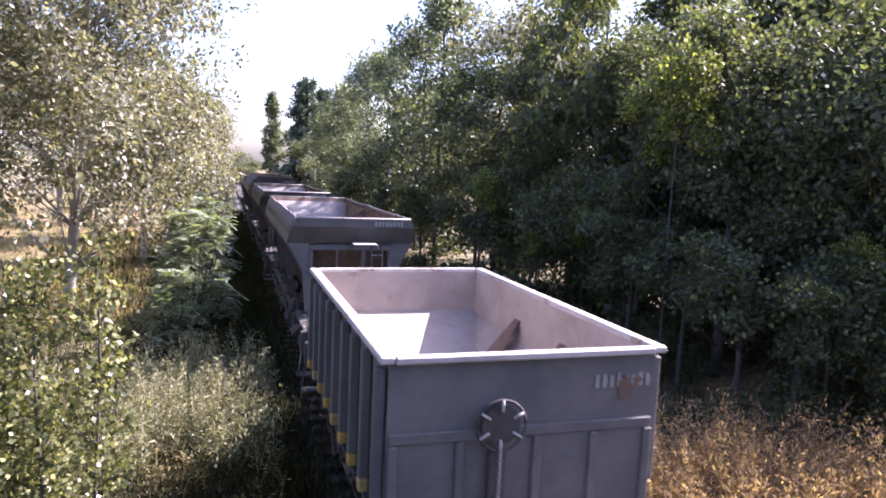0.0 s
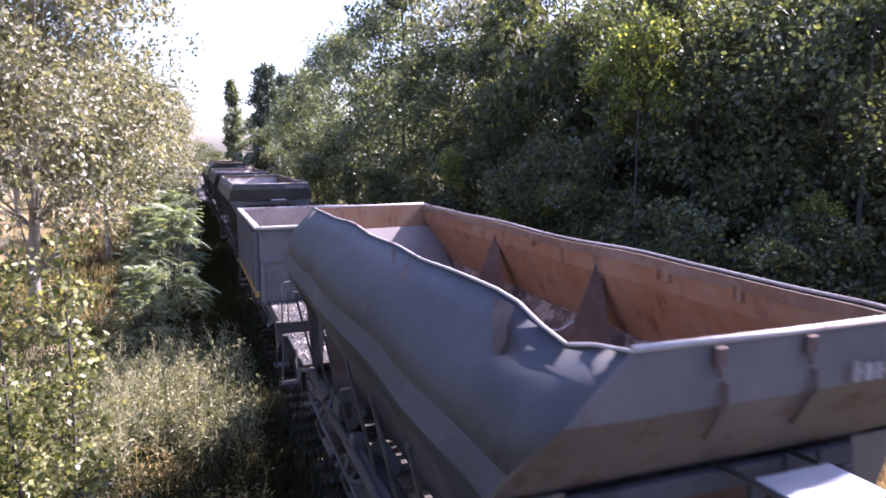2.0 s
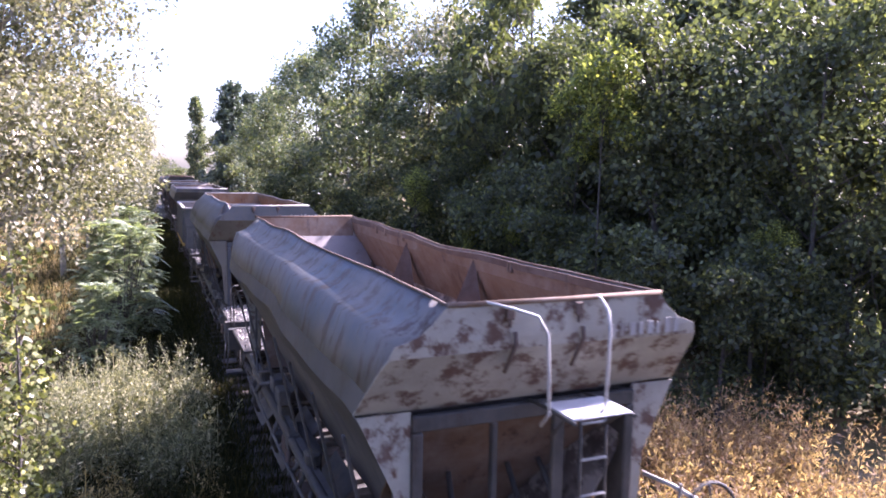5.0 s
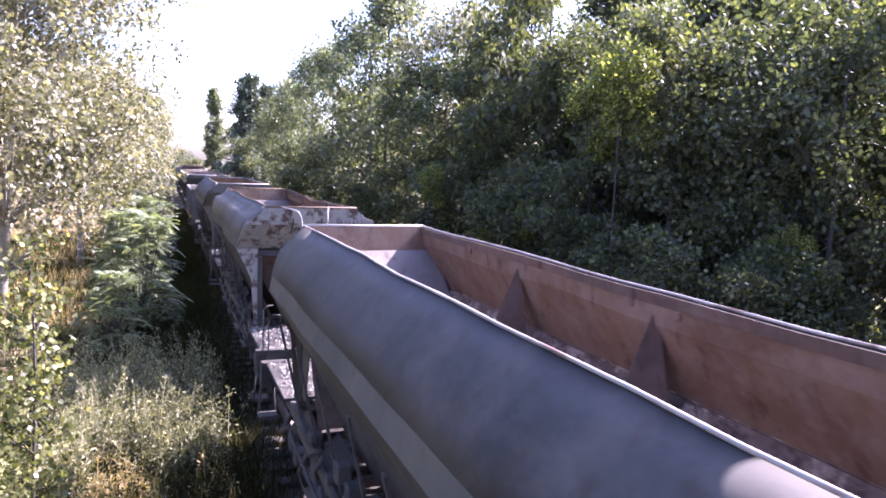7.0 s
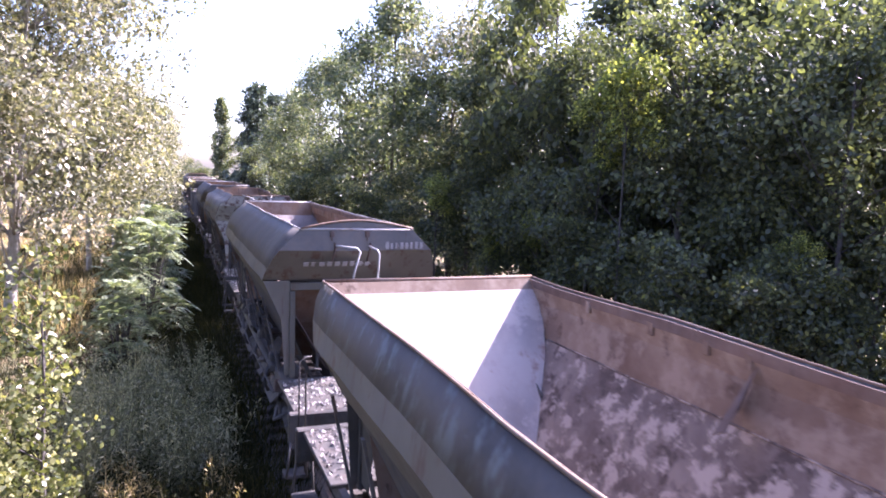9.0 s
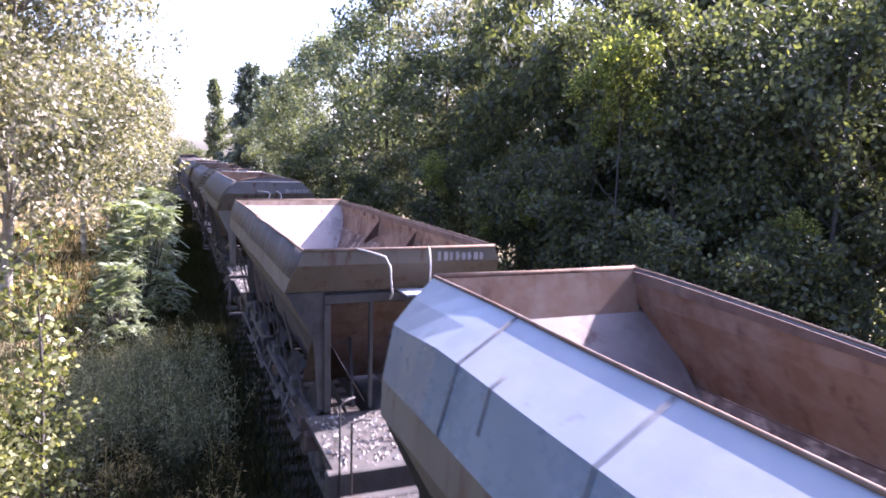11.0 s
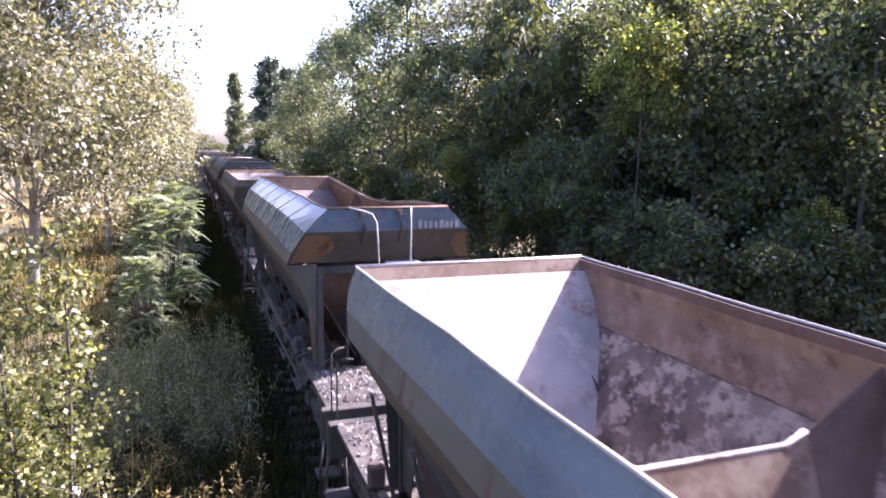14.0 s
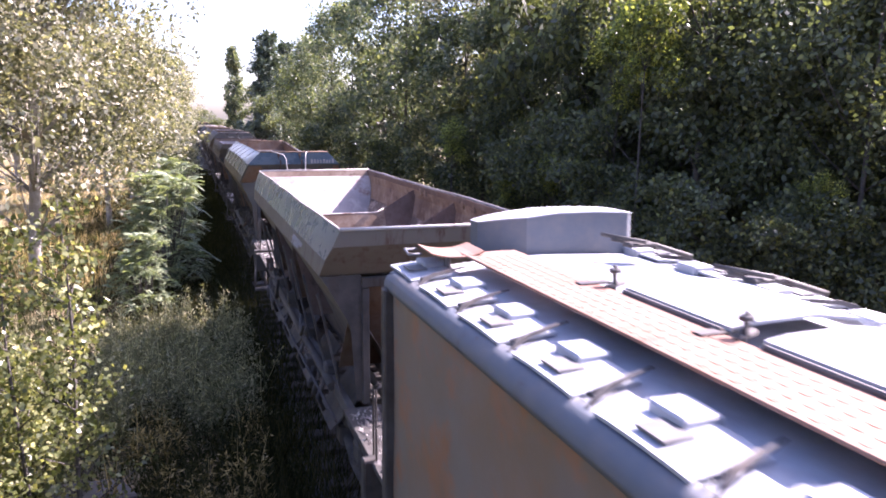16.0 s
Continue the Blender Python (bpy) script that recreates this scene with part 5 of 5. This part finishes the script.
def frond_shrub(height, seed):
    """Shrub of long feathered leaves, each with paired leaflets."""
    rng = np.random.default_rng(seed)
    t = thing("sumac_shrub", "shrub with long drooping feathered leaves in half sun", "shrub", "shrubs by the line")
    out = []
    bm = bmesh.new()
    for k in range(46):
        a = rng.uniform(0, 6.28)
        u = rng.uniform(0.12, 0.95)
        d = 1.55 * math.sqrt(1 - 0.8 * u * u) * rng.uniform(0.25, 1.0)
        top = Vector((math.cos(a) * d, math.sin(a) * d, height * u))
        tube(bm, [(top.x * 0.15, top.y * 0.15, -0.1), top * 0.6, top], 0.022, 5, 0.008)
        for j in range(10):
            b = rng.uniform(0, 6.28)
            ln = rng.uniform(0.45, 0.7)
            way = np.array([math.cos(b), math.sin(b), rng.uniform(-0.3, 0.8)])
            side = unit(np.cross(way, [0, 0, 1.0]))
            for f in np.linspace(0.2, 1, 10):
                p = np.array(top) + way * ln * f - np.array([0, 0, 0.45 * ln * f * f])
                for s in (-1, 1):
                    d = unit(side * s + way * 0.35 - np.array([0, 0, 0.35]))
                    wv = way * 0.032
                    L = 0.17 * (1.1 - 0.5 * f)
                    out.append([p, p + d * L * 0.4 + wv, p + d * L, p + d * L * 0.4 - wv])
    part("branching", bm, BARK, t)
    cloud("fronds", np.array(out), 0, LEAFSHRUB, t)
    return t


shrub = put(frond_shrub(4.0, 41), -3.9, 24.5)
for x, y, r, s in [(-4.5, 21.5, 60, 0.62), (-4.2, 28.5, 200, 0.95), (-3.9, 33.0, 100, 1.0), (-4.4, 38.0, 20, 1.0)]:
    again(shrub, x, y, r, s)

for x, y, r, s in [(-4.4, 44.0, 90, 0.5), (-4.8, 50.0, 170, 0.55), (-4.3, 58.0, 260, 0.6), (-4.4, 67.0, 40, 0.62), (-4.2, 79.0, 140, 0.7), (-4.0, 94.0, 220, 0.8), (-3.8, 110.0, 10, 0.8)]:
    again(poplar_low, x, y, r, s, label="pale bushy young poplar close to the track")


def weed_field(name, label, material, rng, spots, height, leaf, stems, tuft):
    """Feathery weeds: stems with small leaves all the way up and a plume at the tip."""
    co = []
    n = len(spots)
    for x, y, hh in spots:
        h = height * hh * rng.uniform(0.6, 1.15)
        lean = rng.normal(size=2) * 0.18 * h
        foot = np.array([x, y, GROUND_Z - 0.03])
        tip = foot + np.array([lean[0], lean[1], h])
        w = np.array([0.008, 0.004, 0])
        co.append([foot - w, foot + w, tip + w * 0.3, tip - w * 0.3])
        f = rng.uniform(0.12, 1.0, stems)[:, None]
        p = foot + (tip - foot) * f
        ax = unit(rng.normal(size=(stems, 3)) + np.array([0, 0, 0.7]))
        sd = unit(np.cross(ax, rng.normal(size=(stems, 3))))
        L = leaf * rng.uniform(0.6, 1.3, (stems, 1)) * (1.35 - f * 0.8)
        p = p + ax * L * rng.uniform(0, tuft, (stems, 1))
        co.extend(np.stack([p, p + ax * L * 0.5 + sd * L * 0.13, p + ax * L, p + ax * L * 0.5 - sd * L * 0.13], axis=1))
    o = cloud(name, np.array(co), 0, material)
    return tagged(o, label, "weeds", kind="stuff")


rng = np.random.default_rng(77)
spots = [(rng.uniform(-5.2, -2.0), rng.uniform(12.4, 18.5), rng.uniform(0.4, 1.0)) for _ in range(760)]
spots = [s for s in spots if noise.noise(Vector((s[0] * 0.9, s[1] * 0.9, 0))) > -0.12]
weed_field("tall_weeds", "pale feathery weeds standing in sun beside the track", WEED, rng, spots, 1.5, 0.125, 75, 1.3)
# Darker copy of the weeds where the train's shadow falls.
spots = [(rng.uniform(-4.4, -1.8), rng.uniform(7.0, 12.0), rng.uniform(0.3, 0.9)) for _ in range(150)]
weed_field("shaded_weeds", "green weeds with straw tips close to the track, darkened for the train's shade", SHADEWEED, rng, [s for s in spots if noise.noise(Vector((s[0] * 0.9, s[1] * 0.9, 4))) > -0.15], 1.25, 0.11, 70, 1.3)
spots = [(rng.uniform(-4.4, -2.2), rng.uniform(8.5, 13.0), rng.uniform(0.5, 1.0)) for _ in range(60)]
weed_field("straw_weeds", "straw-coloured dry weed stalks beside the track", STRAW, rng, [s for s in spots if noise.noise(Vector((s[0] * 0.8, s[1] * 0.8, 9))) > -0.1], 1.3, 0.11, 60, 1.4)
spots = [(rng.uniform(3.0, 8.2), rng.uniform(3.6, 11.0), rng.uniform(0.55, 1.0)) for _ in range(640)]
weed_field("dry_orange_weeds", "orange-brown dry weeds on the shady side of the track", DRYWEED, rng, spots, 1.9, 0.13, 70, 1.6)
spots = [(rng.uniform(-16, -4.0), rng.uniform(14.0, 60.0), rng.uniform(0.3, 1.0)) for _ in range(700)]
spots = [s for s in spots if s[0] > -7.0 or s[1] < 24]
weed_field("low_weeds", "grey-green low weeds across the open ground", WEED, rng, spots, 0.9, 0.14, 32, 1.4)
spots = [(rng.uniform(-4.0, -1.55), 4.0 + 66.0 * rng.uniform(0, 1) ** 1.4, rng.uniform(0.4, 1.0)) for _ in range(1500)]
weed_field("trackside_weeds", "green weeds along the ballast edge, darkened for the train's shade", GRASS, rng, spots, 0.8, 0.13, 30, 1.4)


def grass(name, label, material, rng, n, x0, x1, y0, y1, tall):
    x = rng.uniform(x0, x1, n)
    y = y0 + (y1 - y0) * rng.uniform(0, 1, n) ** 1.5
    f = np.stack([x, y, np.full(n, GROUND_Z - 0.06)], axis=1)
    h = tall * rng.uniform(0.4, 1.3, n)[:, None]
    d = np.concatenate([rng.normal(size=(n, 2)) * 0.35, np.ones((n, 1))], axis=1) * h
    s = unit(np.concatenate([rng.normal(size=(n, 2)), np.zeros((n, 1))], axis=1)) * 0.013
    co = np.stack([f - s, f + s, f + d + s * 0.2, f + d - s * 0.2], axis=1)
    return tagged(cloud(name, co, 0, material), label, "grass", kind="stuff")


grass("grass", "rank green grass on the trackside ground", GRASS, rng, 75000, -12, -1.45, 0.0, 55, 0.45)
grass("trackside_grass", "rank grass hiding the ballast edge, darkened for the train's shade", GRASS, rng, 45000, -2.6, -1.0, 2.0, 75, 0.62)
grass("dry_grass", "tan dry grass of the open field", DRYGRASS, rng, 60000, -40, -5.5, 24.0, 100, 0.5)
grass("shade_grass", "grass under the wood edge", GRASS, rng, 25000, 1.7, 9.0, 0.0, 45, 0.4)
grass("rear_grass", "rank grass along the line behind the wagons", GRASS, rng, 30000, -9, -1.45, 0.5, -30, 0.45)

# broken concrete slab lying by the saplings
bm = bmesh.new()
box(bm, (-0.55, -0.35, -0.1), (0.55, 0.35, 0.55), 0.03, Matrix.Rotation(radians(12), 4, "Y"))
for v in bm.verts:
    v.co += noise.noise_vector(v.co * 3) * 0.05
slab = tagged(part("concrete_block", bm, CONCRETE), "broken concrete block lying among the weeds", "concrete block")
slab.location = (-4.7, 10.2, GROUND_Z)
slab.rotation_euler = (0, 0, radians(25))


# ---------------------------------------------------------------- the train runs
SPEED, GAIN = 5.421, 0.001


def run(t):
    return SPEED * t + GAIN * t * t / 2


def motions():
    slow = [0.0, 1 / 30] + [k * 0.5 for k in range(1, 32)] + [16 - 1 / 30, 16.0]
    quick = [0.0, 1 / 30] + [k / 10 for k in range(1, 160)] + [16 - 1 / 30, 16.0]
    for w, y in TRAIN:
        walk(w, [(t, pose(0, y + run(t), 0)) for t in slow])
        for o in [c for c in w.children if c.name.split(".")[0] == "wheelset"]:
            base = o.location.copy()
            walk(o, [(t, pose(base.x, base.y, base.z, -math.degrees(run(t) / 0.475))) for t in quick])


motions()
